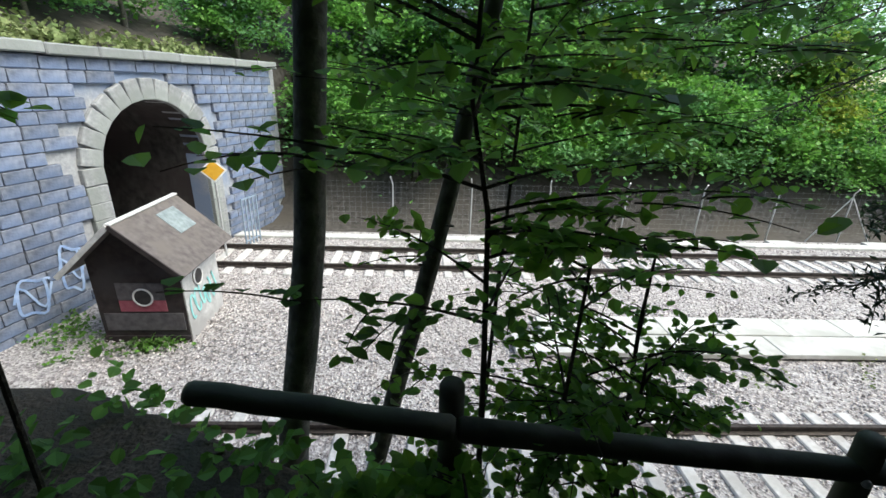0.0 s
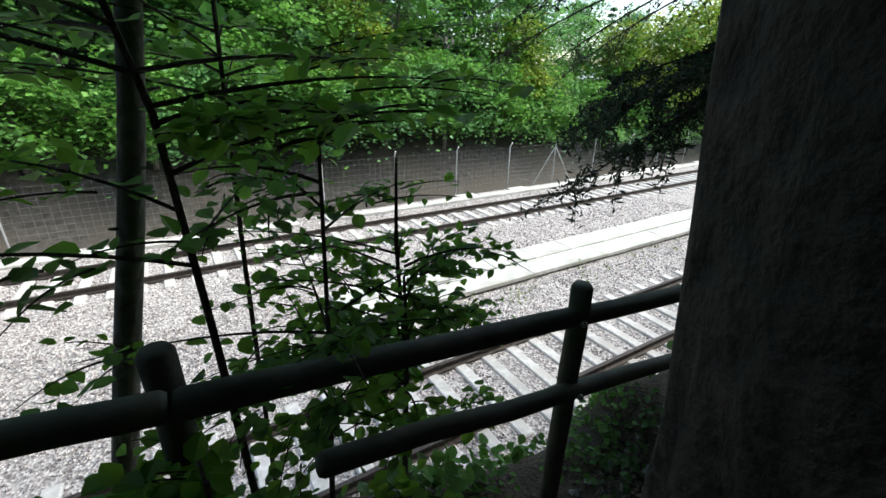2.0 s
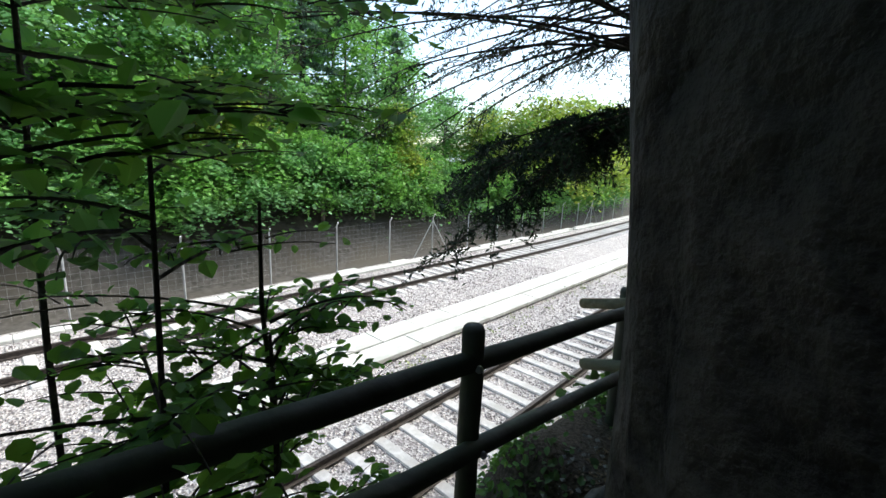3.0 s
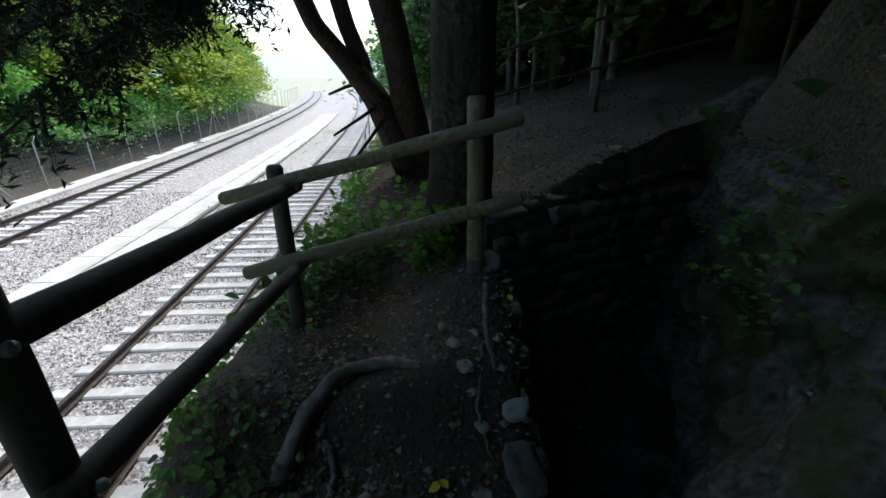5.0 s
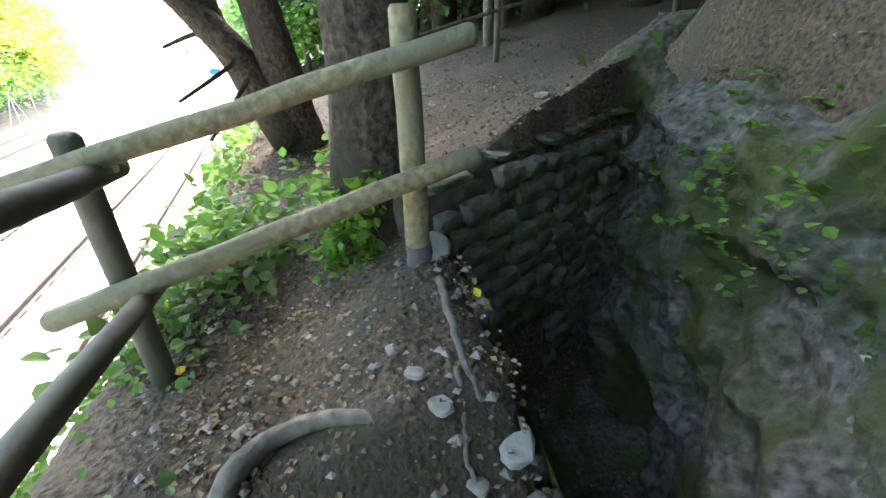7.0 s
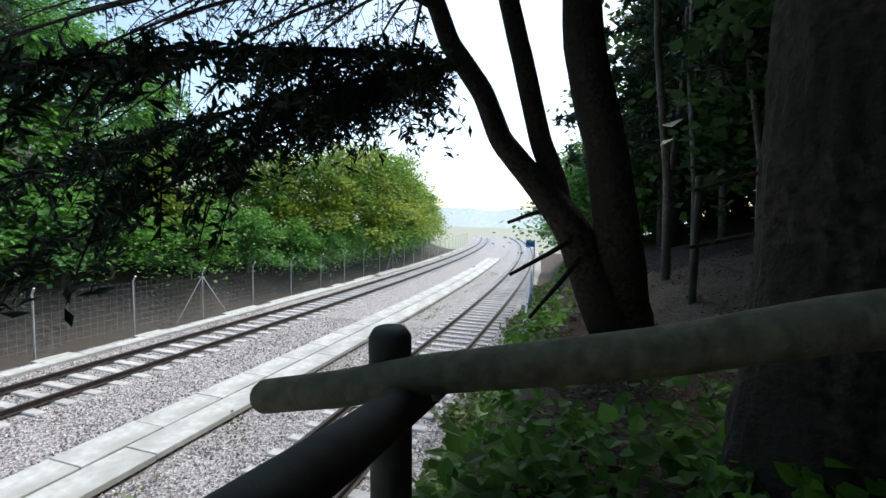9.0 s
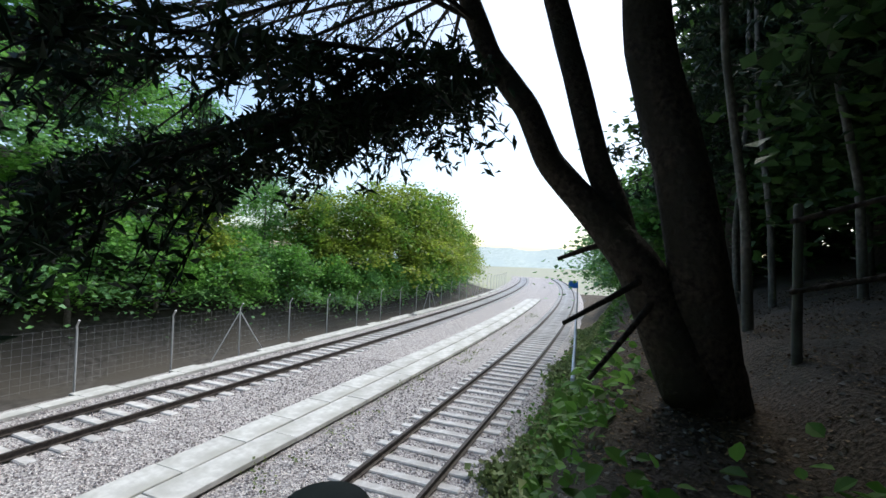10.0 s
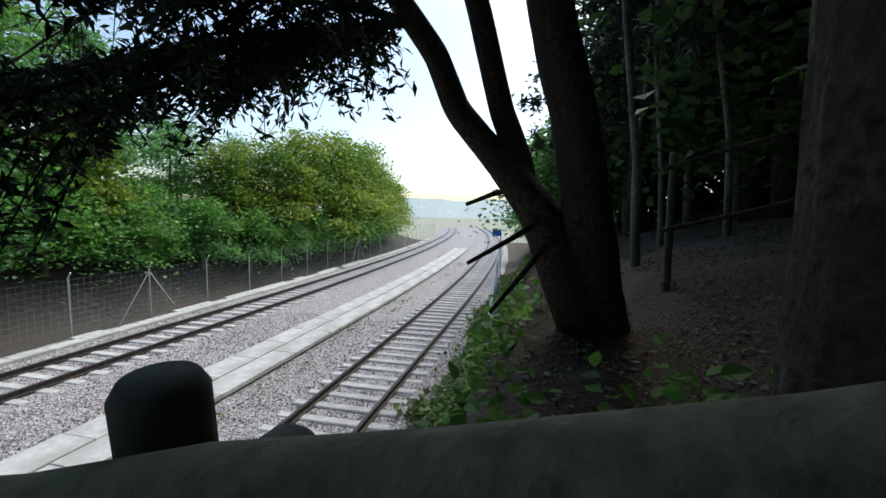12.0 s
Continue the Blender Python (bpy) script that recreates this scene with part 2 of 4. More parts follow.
    k = len(shape)
    F = [tuple(i * k + j for j in f) for i in range(n) for f in fs]
    return V, F


OVATE = ([(0, 0, 0), (0.22, 0.33, 0.09), (0.55, 0.42, 0.10), (0.85, 0.2, 0.02), (1.03, 0, -0.06), (0.85, -0.2, 0.02), (0.55, -0.42, 0.10), (0.22, -0.33, 0.09)],
         [(0, 1, 2, 3, 4), (0, 4, 5, 6, 7)])


# ---- terrain ----
def line_shift(x):
    """Sideways bend of the line, straight near the tunnel."""
    x = np.asarray(x, dtype=float)
    return np.where(x > 20, (x - 20) ** 2 / 820.0, 0.0)


def path_top(x):
    return np.interp(x, [-30, -8, 1, 1.7, 2.3, 3.0, 3.4, 3.65, 4.0, 4.4, 5.4, 7.3, 10, 20, 40, 70], [5.0, 3.6, 3.28, 3.05, 2.78, 2.64, 2.68, 2.95, 2.92, 2.9, 3.0, 3.22, 3.45, 3.5, 1.5, -0.3])


def pit_end(y):
    """Oblique end wall of the pit."""
    return 4.5 + 0.45 * (-4.3 - np.asarray(y, dtype=float))


def rock_line(x):
    """Foot of the rock face across the pit."""
    return np.interp(x, [2.4, 2.8, 3.1, 3.4, 3.7, 4.6, 5.6], [-4.3, -4.45, -4.75, -5.15, -5.45, -5.75, -6.0])


def ground_z(x, y):
    x, y = np.asarray(x, dtype=float), np.asarray(y, dtype=float)
    yy = y - line_shift(x)
    top = path_top(x)
    edge = np.interp(x, [-10, -1, 0.6, 1.2, 3, 4.4, 5.0, 7, 10, 16], [-1.8, -1.8, -2.5, -2.62, -2.65, -2.75, -3.1, -3.3, -3.55, -3.8])
    foot = np.interp(x, [-10, -1, 1, 4, 8, 12], [-1.0, -1.0, -1.22, -1.25, -1.4, -1.7])
    z = -0.33 + (top + 0.33) * smoothstep(foot, edge, yy) ** 0.85
    # uphill side
    z = z + np.interp(x, [0, 1.2, 2.6], [0.35, 0.3, 0.0]) * smoothstep(-2.9, -4.0, yy)
    rise = np.interp(x, [-10, 2, 4.4, 5.2, 30, 50, 80], [0.75, 0.75, 0.6, 0.32, 0.35, 0.2, 0.0])
    z = z + np.clip(-4.5 - yy, 0, 40) * rise * smoothstep(-3.6, -5.4, yy)
    z = z + np.interp(x, [3.1, 4.2, 5.0, 6.2], [0.0, 0.44, 0.3, 0.0]) * smoothstep(-3.35, -4.15, yy)
    # mound behind the pit, then the pit itself
    z = z + np.interp(x, [4.3, 4.65, 8, 11], [0.0, 0.36, 0.32, 0.0]) * smoothstep(-4.05, -4.5, yy)
    z = z + np.interp(x, [2.2, 2.8, 4.6, 5.4], [0.0, 0.4, 0.4, 0.0]) * smoothstep(-5.3, -6.0, yy)
    inx = smoothstep(2.62, 2.95, x) * (1 - smoothstep(-0.02, 0.02, x - pit_end(yy) - 0.06))
    iny = smoothstep(-4.26, -4.34, yy) * (1 - smoothstep(-0.15, -0.5, yy - rock_line(x)))
    z = z * (1 - inx * iny) + (1.75 + 0.5 * smoothstep(3.6, 2.9, x)) * inx * iny
    # far bank behind the wire fence
    z = z + np.clip(yy - 12.6, 0, 17) * np.interp(x, [16, 30, 60, 110], [0.62, 0.34, 0.2, 0.0]) * smoothstep(12.6, 15, yy)
    # hill over the tunnel
    wx = -7.8 + 0.26 * (y - 3.8)
    back = wx - x
    hill = 5.55 + np.clip(back - 0.9, 0, 30) * 0.45
    z = np.where((back > 0.75) & (y > -2.5), np.maximum(z, hill), z)
    return z


def axis(*spans):
    out = [np.arange(a, b, s) for a, b, s in spans]
    return np.unique(np.round(np.concatenate(out), 4))


gx = axis((-1500, -60, 240), (-60, -12, 3), (-12, 0, 0.3), (0, 7, 0.07), (7, 12, 0.16), (12, 30, 0.6), (30, 150, 5), (150, 1801, 150))
gy = axis((-1500, -40, 240), (-40, -8, 1.0), (-8, -1, 0.07), (-1, 14, 0.5), (14, 34, 1.0), (34, 150, 10), (150, 1501, 150))
GX, GY = np.meshgrid(gx, gy, indexing="ij")
GZ = ground_z(GX, GY)
flatmask = (GY - line_shift(GX) > -1.0) & (GY - line_shift(GX) < 12.3)
rough_amt = np.where(flatmask, 0.01, 0.05) * (np.abs(GX) < 60)
pitrock = (GX > 1.4) & (GX < 4.4) & (GY < -4.35) & (GY > -7.5)
pts = np.stack([GX.ravel(), GY.ravel()], axis=1)
nz = np.array([noise.fractal((px * 1.6, py * 1.6, 0.3), 1.0, 2.0, 5) if abs(px) < 60 and abs(py) < 40 else 0.0 for px, py in pts]).reshape(GX.shape)
nr = np.array([noise.ridged_multi_fractal((px * 1.3, py * 1.3, 4.7), 0.9, 2.1, 5, 1.0, 2.0) if 1.2 < px < 5 and -8 < py < -4.2 else 0.0 for px, py in pts]).reshape(GX.shape)
GZ = GZ + nz * rough_amt + np.where(pitrock, (nr - 1.0) * 0.20 * smoothstep(-4.4, -5.2, GY) * smoothstep(1.4, 2.2, GX), 0)
nxn, nyn = GX.shape
idx = np.arange(nxn * nyn).reshape(nxn, nyn)
quads = np.stack([idx[:-1, :-1], idx[1:, :-1], idx[1:, 1:], idx[:-1, 1:]], axis=-1).reshape(-1, 4)
zq = GZ.ravel()[quads]
cx, cy = GX.ravel()[quads].mean(axis=1), GY.ravel()[quads].mean(axis=1)
wallx = -7.8 + 0.26 * (cy - 3.8)
keep = ~((np.ptp(zq, axis=1) > 3.0) & (cx < -4) & (cy > -2.0) & (cy < 13.0) & (np.abs(wallx - cx) < 2.0))
quads, cx, cy = quads[keep], cx[keep], cy[keep]
ground = mesh_object("ground", np.stack([GX.ravel(), GY.ravel(), GZ.ravel()], axis=1), quads, M_SOIL, smooth=True)
tagged(ground, "bare brown forest soil with leaf litter and roots", "ground", kind="structure")
ground.data.materials.append(M_BANK)
ground.data.materials.append(M_MOSSROCK)
ground.data.materials.append(M_FIELD)
sh = cy - line_shift(cx)
mi = np.where(sh > -1.0, 1, 0)
mi = np.where((cx > 1.9) & (cx < 4.7) & (cy < -4.3) & (cy > -5.8), 2, mi)
mi = np.where(cx > 70, 3, mi)
ground.data.polygons.foreach_set("material_index", mi.astype(np.int32))

# ballast bed over both tracks
bx, by = axis((-14, 26, 0.25), (26, 130, 2.0)), axis((-1.15, 11.9, 0.22))
BX, BY = np.meshgrid(bx, by, indexing="ij")
low = np.where((BY > 3.3) & (BY < 5.5), 0.05, 0.0) + np.where(BY < -0.6, (-0.6 - BY) * 0.35, 0) + np.where(BY > 10.6, (BY - 10.6) * 0.05, 0)
bz = np.array([noise.noise((u * 2.1, v * 2.1, 1.7)) for u, v in zip(BX.ravel(), BY.ravel())]).reshape(BX.shape)
BZ = -0.19 - low + bz * 0.03
ii = np.arange(BX.size).reshape(BX.shape)
bq = np.stack([ii[:-1, :-1], ii[1:, :-1], ii[1:, 1:], ii[:-1, 1:]], axis=-1).reshape(-1, 4)
ballast = mesh_object("ballast", np.stack([BX.ravel(), (BY + line_shift(BX)).ravel(), BZ.ravel()], axis=1), bq, M_BALLAST, smooth=True)
tagged(ballast, "bed of pale grey crushed stone ballast under the tracks", "ballast", kind="structure")

b = Batch()
octa_f = [(0, 2, 4), (2, 1, 4), (1, 3, 4), (3, 0, 4), (2, 0, 5), (1, 2, 5), (3, 1, 5), (0, 3, 5)]
for k in range(26000):
    x = -6 + 26 * rng.random() ** 1.2
    y = rng.uniform(-1.1, 11.5)
    if 3.6 < y < 5.3 and x > 5:
        continue
    r = rng.uniform(0.018, 0.045, 6)
    o = np.array([(r[0], 0, 0), (-r[1], 0, 0), (0, r[2], 0), (0, -r[3], 0), (0, 0, r[4] * .8), (0, 0, -r[5] * .8)])
    th = rng.uniform(0, 6.3)
    c, s = math.cos(th), math.sin(th)
    o = np.stack([o[:, 0] * c - o[:, 1] * s, o[:, 0] * s + o[:, 1] * c, o[:, 2]], axis=1)
    b.add(o + (x, y, -0.18), octa_f)
stones = b.made("ballast_stones", M_STONE)
tagged(stones, "loose sharp-edged grey ballast stones on the track bed", "gravel", kind="stuff")


# ---- railway tracks ----
RAIL_PROFILE = [(-0.07, -0.15), (0.07, -0.15), (0.07, -0.135), (0.012, -0.115), (0.012, -0.04), (0.036, -0.03), (0.036, 0.0), (-0.036, 0.0), (-0.036, -0.03), (-0.012, -0.04), (-0.012, -0.115), (-0.07, -0.135)]


def rail(y, x0, x1, parent):
    xs = np.concatenate([np.arange(x0, 20, 4.0), np.arange(20, x1, 2.0)])
    v, f, k = [], [], len(RAIL_PROFILE)
    for x in xs:
        s = float(line_shift(x))
        v.extend((x, y + s + p, z) for p, z in RAIL_PROFILE)
    for i in range(len(xs) - 1):
        for j in range(k):
            f.append((i * k + j, i * k + (j + 1) % k, (i + 1) * k + (j + 1) % k, (i + 1) * k + j))
    return mesh_object("rail", v, f, M_RAIL, parent, "dark rusty steel rail")


def track(y0, x0, x1, label):
    t = empty("railway_track", label, "railway track", "railway tracks", at=(0, 0, 0))
    for y in (y0, y0 + 1.5):
        rail(y, x0, x1, t)
    bm = box_bm((0.24, 2.5, 0.16), bevel=0.025)
    me = bpy.data.meshes.new("sleeper")
    bm.to_mesh(me)
    bm.free()
    me.materials.append(M_SLEEPER)
    x, k = x0 + 0.3, 0
    while x < x1 and k < 260:
        s = float(line_shift(x))
        slope = max(0.0, (x - 20) / 410.0)
        shared("sleeper", me, pose(x, y0 + 0.75 + s, -0.225 + rng.uniform(-0.008, 0.008), 0, 0, math.degrees(math.atan(slope)) + rng.uniform(-0.6, 0.6)), t)
        x += 0.6
        k += 1
    return t


track(0.0, -12.0, 120.0, "rusty railway track on pale concrete sleepers near the bank")
track(8.1, -16.0, 120.0, "railway track on concrete sleepers leading into the tunnel")


def slab_row(name, y0, y1, z, x0, x1, length, label, thick=0.12, gap=0.012, skip=0.0):
    t = empty(name, label, "cable trough", kind="structure")
    bm = box_bm((length - gap, y1 - y0, thick), bevel=0.012)
    me = bpy.data.meshes.new("slab")
    bm.to_mesh(me)
    bm.free()
    me.materials.append(M_CONC)
    x = x0
    while x < x1:
        if rng.random() >= skip:
            s = float(line_shift(x))
            slope = max(0.0, (x - 20) / 410.0)
            shared("slab", me, pose(x, (y0 + y1) / 2 + s + rng.uniform(-.008, .008), z - thick / 2 + rng.uniform(-0.006, 0.006), 0, 0, math.degrees(math.atan(slope)) + rng.uniform(-0.3, 0.3)), t)
        x += length


slab_row("concrete_walkway", 4.42, 5.2, -0.03, 4.5, 54, 1.5, "flat pale concrete slabs between the two tracks")
slab_row("concrete_drain", 3.66, 4.41, -0.055, 4.5, 54, 3.0, "lower pale concrete drain strip beside the walkway")
slab_row("cable_trough", 10.75, 11.2, -0.10, -6, 70, 1.0, "row of pale concrete trough lids beyond the far track", skip=0.04)
slab_row("trough_lids", 11.25, 11.6, -0.12, 8, 40, 1.0, "loose worn concrete lids lying beside the trough", skip=0.45)


# ---- tunnel portal ----
W0, WU, WN = Vector((-7.8, 3.8, 0)), Vector((0.2516, 0.9678, 0)), Vector((0.9678, -0.2516, 0))
WM = Matrix(((WU.x, -WN.x, 0, W0.x), (WU.y, -WN.y, 0, W0.y), (0, 0, 1, 0), (0, 0, 0, 1)))
AC, AR, SPRING = 4.78, 1.72, 2.86
S0, S1, WTOP = -6.0, 10.4, 5.55


def arch_top(s, r=AR):
    d = abs(s - AC)
    return SPRING + math.sqrt(max(r * r - d * d, 0)) if d < r else -1.0


portal = empty("tunnel_wall", "old bluish-grey stone tunnel portal wall with an arch", "tunnel portal", kind="structure")
portal.matrix_basis = WM
b = Batch()
# backing wall behind the blocks, in vertical strips that leave the arch open
ss = np.unique(np.concatenate([np.linspace(S0, AC - AR, 8), AC + AR * np.sin(np.linspace(-math.pi / 2, math.pi / 2, 25)), np.linspace(AC + AR, S1, 6)]))
for a, c in zip(ss[:-1], ss[1:]):
    za, zc = arch_top(a + 1e-6), arch_top(c - 1e-6)
    za, zc = max(za, -0.6), max(zc, -0.6)
    if (a + c) / 2 < AC - AR or (a + c) / 2 > AC + AR:
        za = zc = -0.6
    v = [(a, 0.04, za), (c, 0.04, zc), (c, 0.04, WTOP), (a, 0.04, WTOP), (a, 0.7, za), (c, 0.7, zc), (c, 0.7, WTOP), (a, 0.7, WTOP)]
    b.add(v, [(0, 1, 2, 3), (5, 4, 7, 6), (0, 4, 5, 1), (3, 2, 6, 7), (0, 3, 7, 4), (1, 5, 6, 2)])
b.made("wall_backing", M_MORTAR, portal)
# bore
b = Batch()
prof = [(AC - AR, -0.6), (AC - AR * 1.04, 1.4)] + [(AC - AR * math.cos(a), SPRING + AR * math.sin(a)) for a in np.linspace(0, math.pi, 19)] + [(AC + AR * 1.04, 1.4), (AC + AR, -0.6)]
ds = np.linspace(0.06, 26, 16)
v = [(s, d, z) for d in ds for s, z in prof]
k = len(prof)
f = [(i * k + j, i * k + j + 1, (i + 1) * k + j + 1, (i + 1) * k + j) for i in range(len(ds) - 1) for j in range(k - 1)]
f.append(tuple(range((len(ds) - 1) * k, len(ds) * k)))
f += [(i * k, (i + 1) * k, (i + 1) * k + k - 1, i * k + k - 1) for i in range(len(ds) - 1)]
b.add(v, f)
b.made("tunnel_lining", M_BORE, portal, "dark tunnel lining")
# voussoirs
bm = box_bm((0.42, 0.2, 0.55), bevel=0.02)
me_v = bpy.data.meshes.new("voussoir")
bm.to_mesh(me_v)
bm.free()
me_v.materials.append(M_COPE)
for i, a in enumerate(np.linspace(0, math.pi, 15)):
    r = AR + 0.27
    shared("voussoir", me_v, Matrix.Translation((AC - r * math.cos(a), 0.0, SPRING + r * math.sin(a))) @ Matrix.Rotation(a - math.pi / 2, 4, "Y") @ Matrix.Diagonal((1.0, 1, 1, 1)), portal)
for s in (AC - AR - 0.28, AC + AR + 0.28):
    for j in range(7):
        shared("voussoir", me_v, Matrix.Translation((s, 0.0, -0.1 + 0.42 * j)) @ Matrix.Rotation(math.pi / 2, 4, "Y"), portal)
# blocks: a few shared shapes, the rest joined
shapes = []
for w in (0.42, 0.58, 0.74):
    bm = box_bm((w - 0.02, 0.16, 0.265), bevel=0.018)
    for q in bm.verts:
        if q.co.y < 0:
            q.co += Vector((rng.uniform(-.008, .008), rng.uniform(-.015, .006), rng.uniform(-.008, .008)))
    me = bpy.data.meshes.new("block")
    bm.to_mesh(me)
    bm.free()
    me.materials.append(M_BLOCK)
    shapes.append((w, me))
rest, count = Batch(), 0
for row in range(21):
    z = -0.35 + row * 0.28 + 0.14
    s = S0 + rng.uniform(0, 0.4)
    while s < S1 - 0.3:
        w, me = shapes[rng.integers(0, 3)]
        c = s + w / 2
        s += w
        d = abs(c - AC)
        if z < SPRING + 0.2 and d < AR + 0.5 + w / 2:
            continue
        if z >= SPRING + 0.2 and math.hypot(max(d - w / 2, 0), z - SPRING - 0.1) < AR + 0.52:
            continue
        if z > WTOP - 0.1:
            continue
        if c > -1.5 and count < 300:
            shared("block", me, Matrix.Translation((c, 0.0, z)), portal)
            count += 1
        else:
            vv = [(q.co.x + c, q.co.y, q.co.z + z) for q in me.vertices]
            rest.add(vv, [tuple(p.vertices) for p in me.polygons])
tagged(rest.made("blocks", M_BLOCK, portal), kind="stuff")
bm = box_bm((1.18, 1.0, 0.24), bevel=0.03)
me_c = bpy.data.meshes.new("coping_slab")
bm.to_mesh(me_c)
bm.free()
me_c.materials.append(M_COPE)
for i in range(14):
    shared("coping_slab", me_c, Matrix.Translation((S0 + 0.6 + i * 1.19, 0.25, WTOP + 0.12 + rng.uniform(-.01, .01))), portal)
# wing wall that runs back from the end of the portal
wing = part("wing_wall", box_bm((0.5, 5, 6.2), (S1 + 0.26, 2.6, 2.45), 0.03), M_MORTAR, portal)


def stroke(batch, pts, width, normal_axis="y", off=-0.012):
    """A flat painted stroke in the s-z plane."""
    p = np.asarray(pts, dtype=float)
    tg = np.gradient(p, axis=0)
    tg /= np.linalg.norm(tg, axis=1)[:, None]
    nrm = np.stack([-tg[:, 1], tg[:, 0]], axis=1) * width / 2
    n = len(p)
    v = [(a, off, c) for a, c in p + nrm] + [(a, off, c) for a, c in p - nrm] + [(a, off + 0.004, c) for a, c in p + nrm] + [(a, off + 0.004, c) for a, c in p - nrm]
    batch.add(v, [(i, i + 1, n + i + 1, n + i) for i in range(n - 1)] + [(2 * n + i, 3 * n + i, 3 * n + i + 1, 2 * n + i + 1) for i in range(n - 1)])


b = Batch()
for cx_, cz_, w_, h_ in ((-1.2, 0.5, 0.7, 0.8), (-0.2, 0.65, 0.6, 1.0), (0.8, 0.6, 0.8, 0.9), (1.7, 0.9, 0.6, 1.2)):
    th = np.linspace(0.2, 7.5, 30)
    stroke(b, np.stack([cx_ + w_ / 2 * np.cos(th) * (1 - 0.05 * th), cz_ + h_ / 2 * np.sin(th + 0.5 * np.cos(2 * th))], axis=1), 0.06, off=-0.105)
    stroke(b, np.stack([np.linspace(cx_ - w_ / 2, cx_ + w_ / 2, 10), cz_ + 0.3 * np.sin(np.linspace(0, 7, 10))], axis=1), 0.05, off=-0.11)
g = b.made("wall_graffiti", M_BLUEP)
g.matrix_basis = WM
tagged(g, "pale blue spray-painted loops on the tunnel wall", "graffiti")

# ---- hut by the portal ----
hut = empty("trackside_hut", "small dark gabled trackside hut with graffiti", "hut")
hut.matrix_basis = pose(-5.0, 4.97, -0.35, 0, 0, 2)
bm = bmesh.new()
HW, HD, HE, HR = 0.88, 0.83, 2.05, 2.85
prof = [(-HW, 0), (HW, 0), (HW, HE), (0, HR), (-HW, HE)]
fr = [bm.verts.new((x, -HD, z)) for x, z in prof]
bk = [bm.verts.new((x, HD, z)) for x, z in prof]
bm.faces.new(fr)
bm.faces.new(bk[::-1])
for i in range(5):
    bm.faces.new((fr[i], bk[i], bk[(i + 1) % 5], fr[(i + 1) % 5]))
bmesh.ops.recalc_face_normals(bm, faces=bm.faces)
part("body", bm, M_HUT, hut)
part("side_wall", box_bm((0.03, 2 * HD - 0.04, HE - 0.04), (HW + 0.015, 0, HE / 2), 0.005), M_RENDER, hut, "pale grey rendered side wall")
part("plinth_band", box_bm((1.62, 0.02, 0.42), (0.02, -HD - 0.01, 0.62), 0.006), M_GREY, hut, "grey painted cloud band")
part("base_band", box_bm((1.80, 0.03, 0.28), (0.0, -HD - 0.015, 0.14), 0.006), M_HUT, hut)
part("red_band", box_bm((0.95, 0.02, 0.26), (0.05, -HD - 0.011, 1.0), 0.006), M_PINK, hut, "faded red painted panel")
part("window_panel", box_bm((0.95, 0.02, 0.40), (0.05, -HD - 0.012, 1.34), 0.006), M_GREY, hut)


def ring(parent, m):
    bm = bmesh.new()
    bmesh.ops.create_cone(bm, cap_ends=True, segments=24, radius1=0.19, radius2=0.19, depth=0.04)
    w = part("porthole", bm, M_DARK, parent, "round dark window opening")
    w.matrix_basis = m
    b = Batch()
    a = np.linspace(0, 2 * math.pi, 25)
    b.tube([(0.19 * math.cos(t), 0.19 * math.sin(t), 0.02) for t in a], 0.02, 6)
    b.made("porthole_rim", M_EDGE, w)


ring(hut, pose(0.10, -HD - 0.03, 1.22, 90, 0, 0))
ring(hut, pose(HW + 0.04, -0.2, 1.42, 90, 0, 90))
for sgn in (-1, 1):
    ang = math.atan2(HR - HE, HW)
    L_ = (HW + 0.30) / math.cos(ang)
    rot = Matrix.Rotation(sgn * ang, 4, "Y")
    c = (sgn * (HW + 0.30) / 2, 0, HR + 0.04 - (HW + 0.3) / 2 * math.tan(ang))
    part("roof_slope", box_bm((L_, 2 * HD + 0.8, 0.05), c, 0.008, rot), M_ROOF, hut)
    part("verge_board", box_bm((L_, 0.03, 0.10), (c[0], -HD - 0.415, c[2]), 0.005, rot), M_EDGE if sgn < 0 else M_HUT, hut)
ang = math.atan2(HR - HE, HW)
part("roof_patch", box_bm((0.62, 0.7, 0.02), (0.42, 0.35, HR + 0.085 - 0.42 * math.tan(ang)), 0.004, Matrix.Rotation(ang, 4, "Y")), M_PATCH, hut, "weathered blue-grey sheet patch")
part("ridge_cap", box_bm((0.12, 2 * HD + 0.81, 0.04), (0, 0, HR + 0.07), 0.01), M_EDGE, hut)
b = Batch()
for i in range(6):
    th = np.linspace(0, 5.2, 12)
    y0 = -0.58 + i * 0.22
    stroke(b, np.stack([y0 + 0.10 * np.cos(th + i), 0.85 + 0.06 * (i % 3) + 0.28 * np.sin(th + i * 0.7)], axis=1), 0.06)
gr = b.made("graffiti", M_CYAN, hut, "turquoise spray-painted lettering shapes")
gr.matrix_basis = pose(HW + 0.036, 0, 0, 0, 0, 90)

# ---- yellow diamond sign and gate panel by the portal ----
sign = empty("railway_sign", "yellow diamond railway sign with white border on a post", "sign", at=(-5.39, 8.95, -0.25))
b = Batch()
b.tube([(0, 0, 0), (0, 0, 3.4)], 0.035, 8)
b.made("post", M_GALV, sign)
sz = pose(0.02, -0.06, 2.85, 0, 0, 20) @ pose(0, 0, 0, 0, 45, 0)
pl = part("sign_plate", box_bm((0.52, 0.02, 0.52), bevel=0.004), M_WHITE, sign)
pl.matrix_basis = sz
pl2 = part("sign_face", box_bm((0.43, 0.012, 0.43), (0, -0.014, 0), 0.003), M_YELLOW, pl, "orange-yellow sign face")
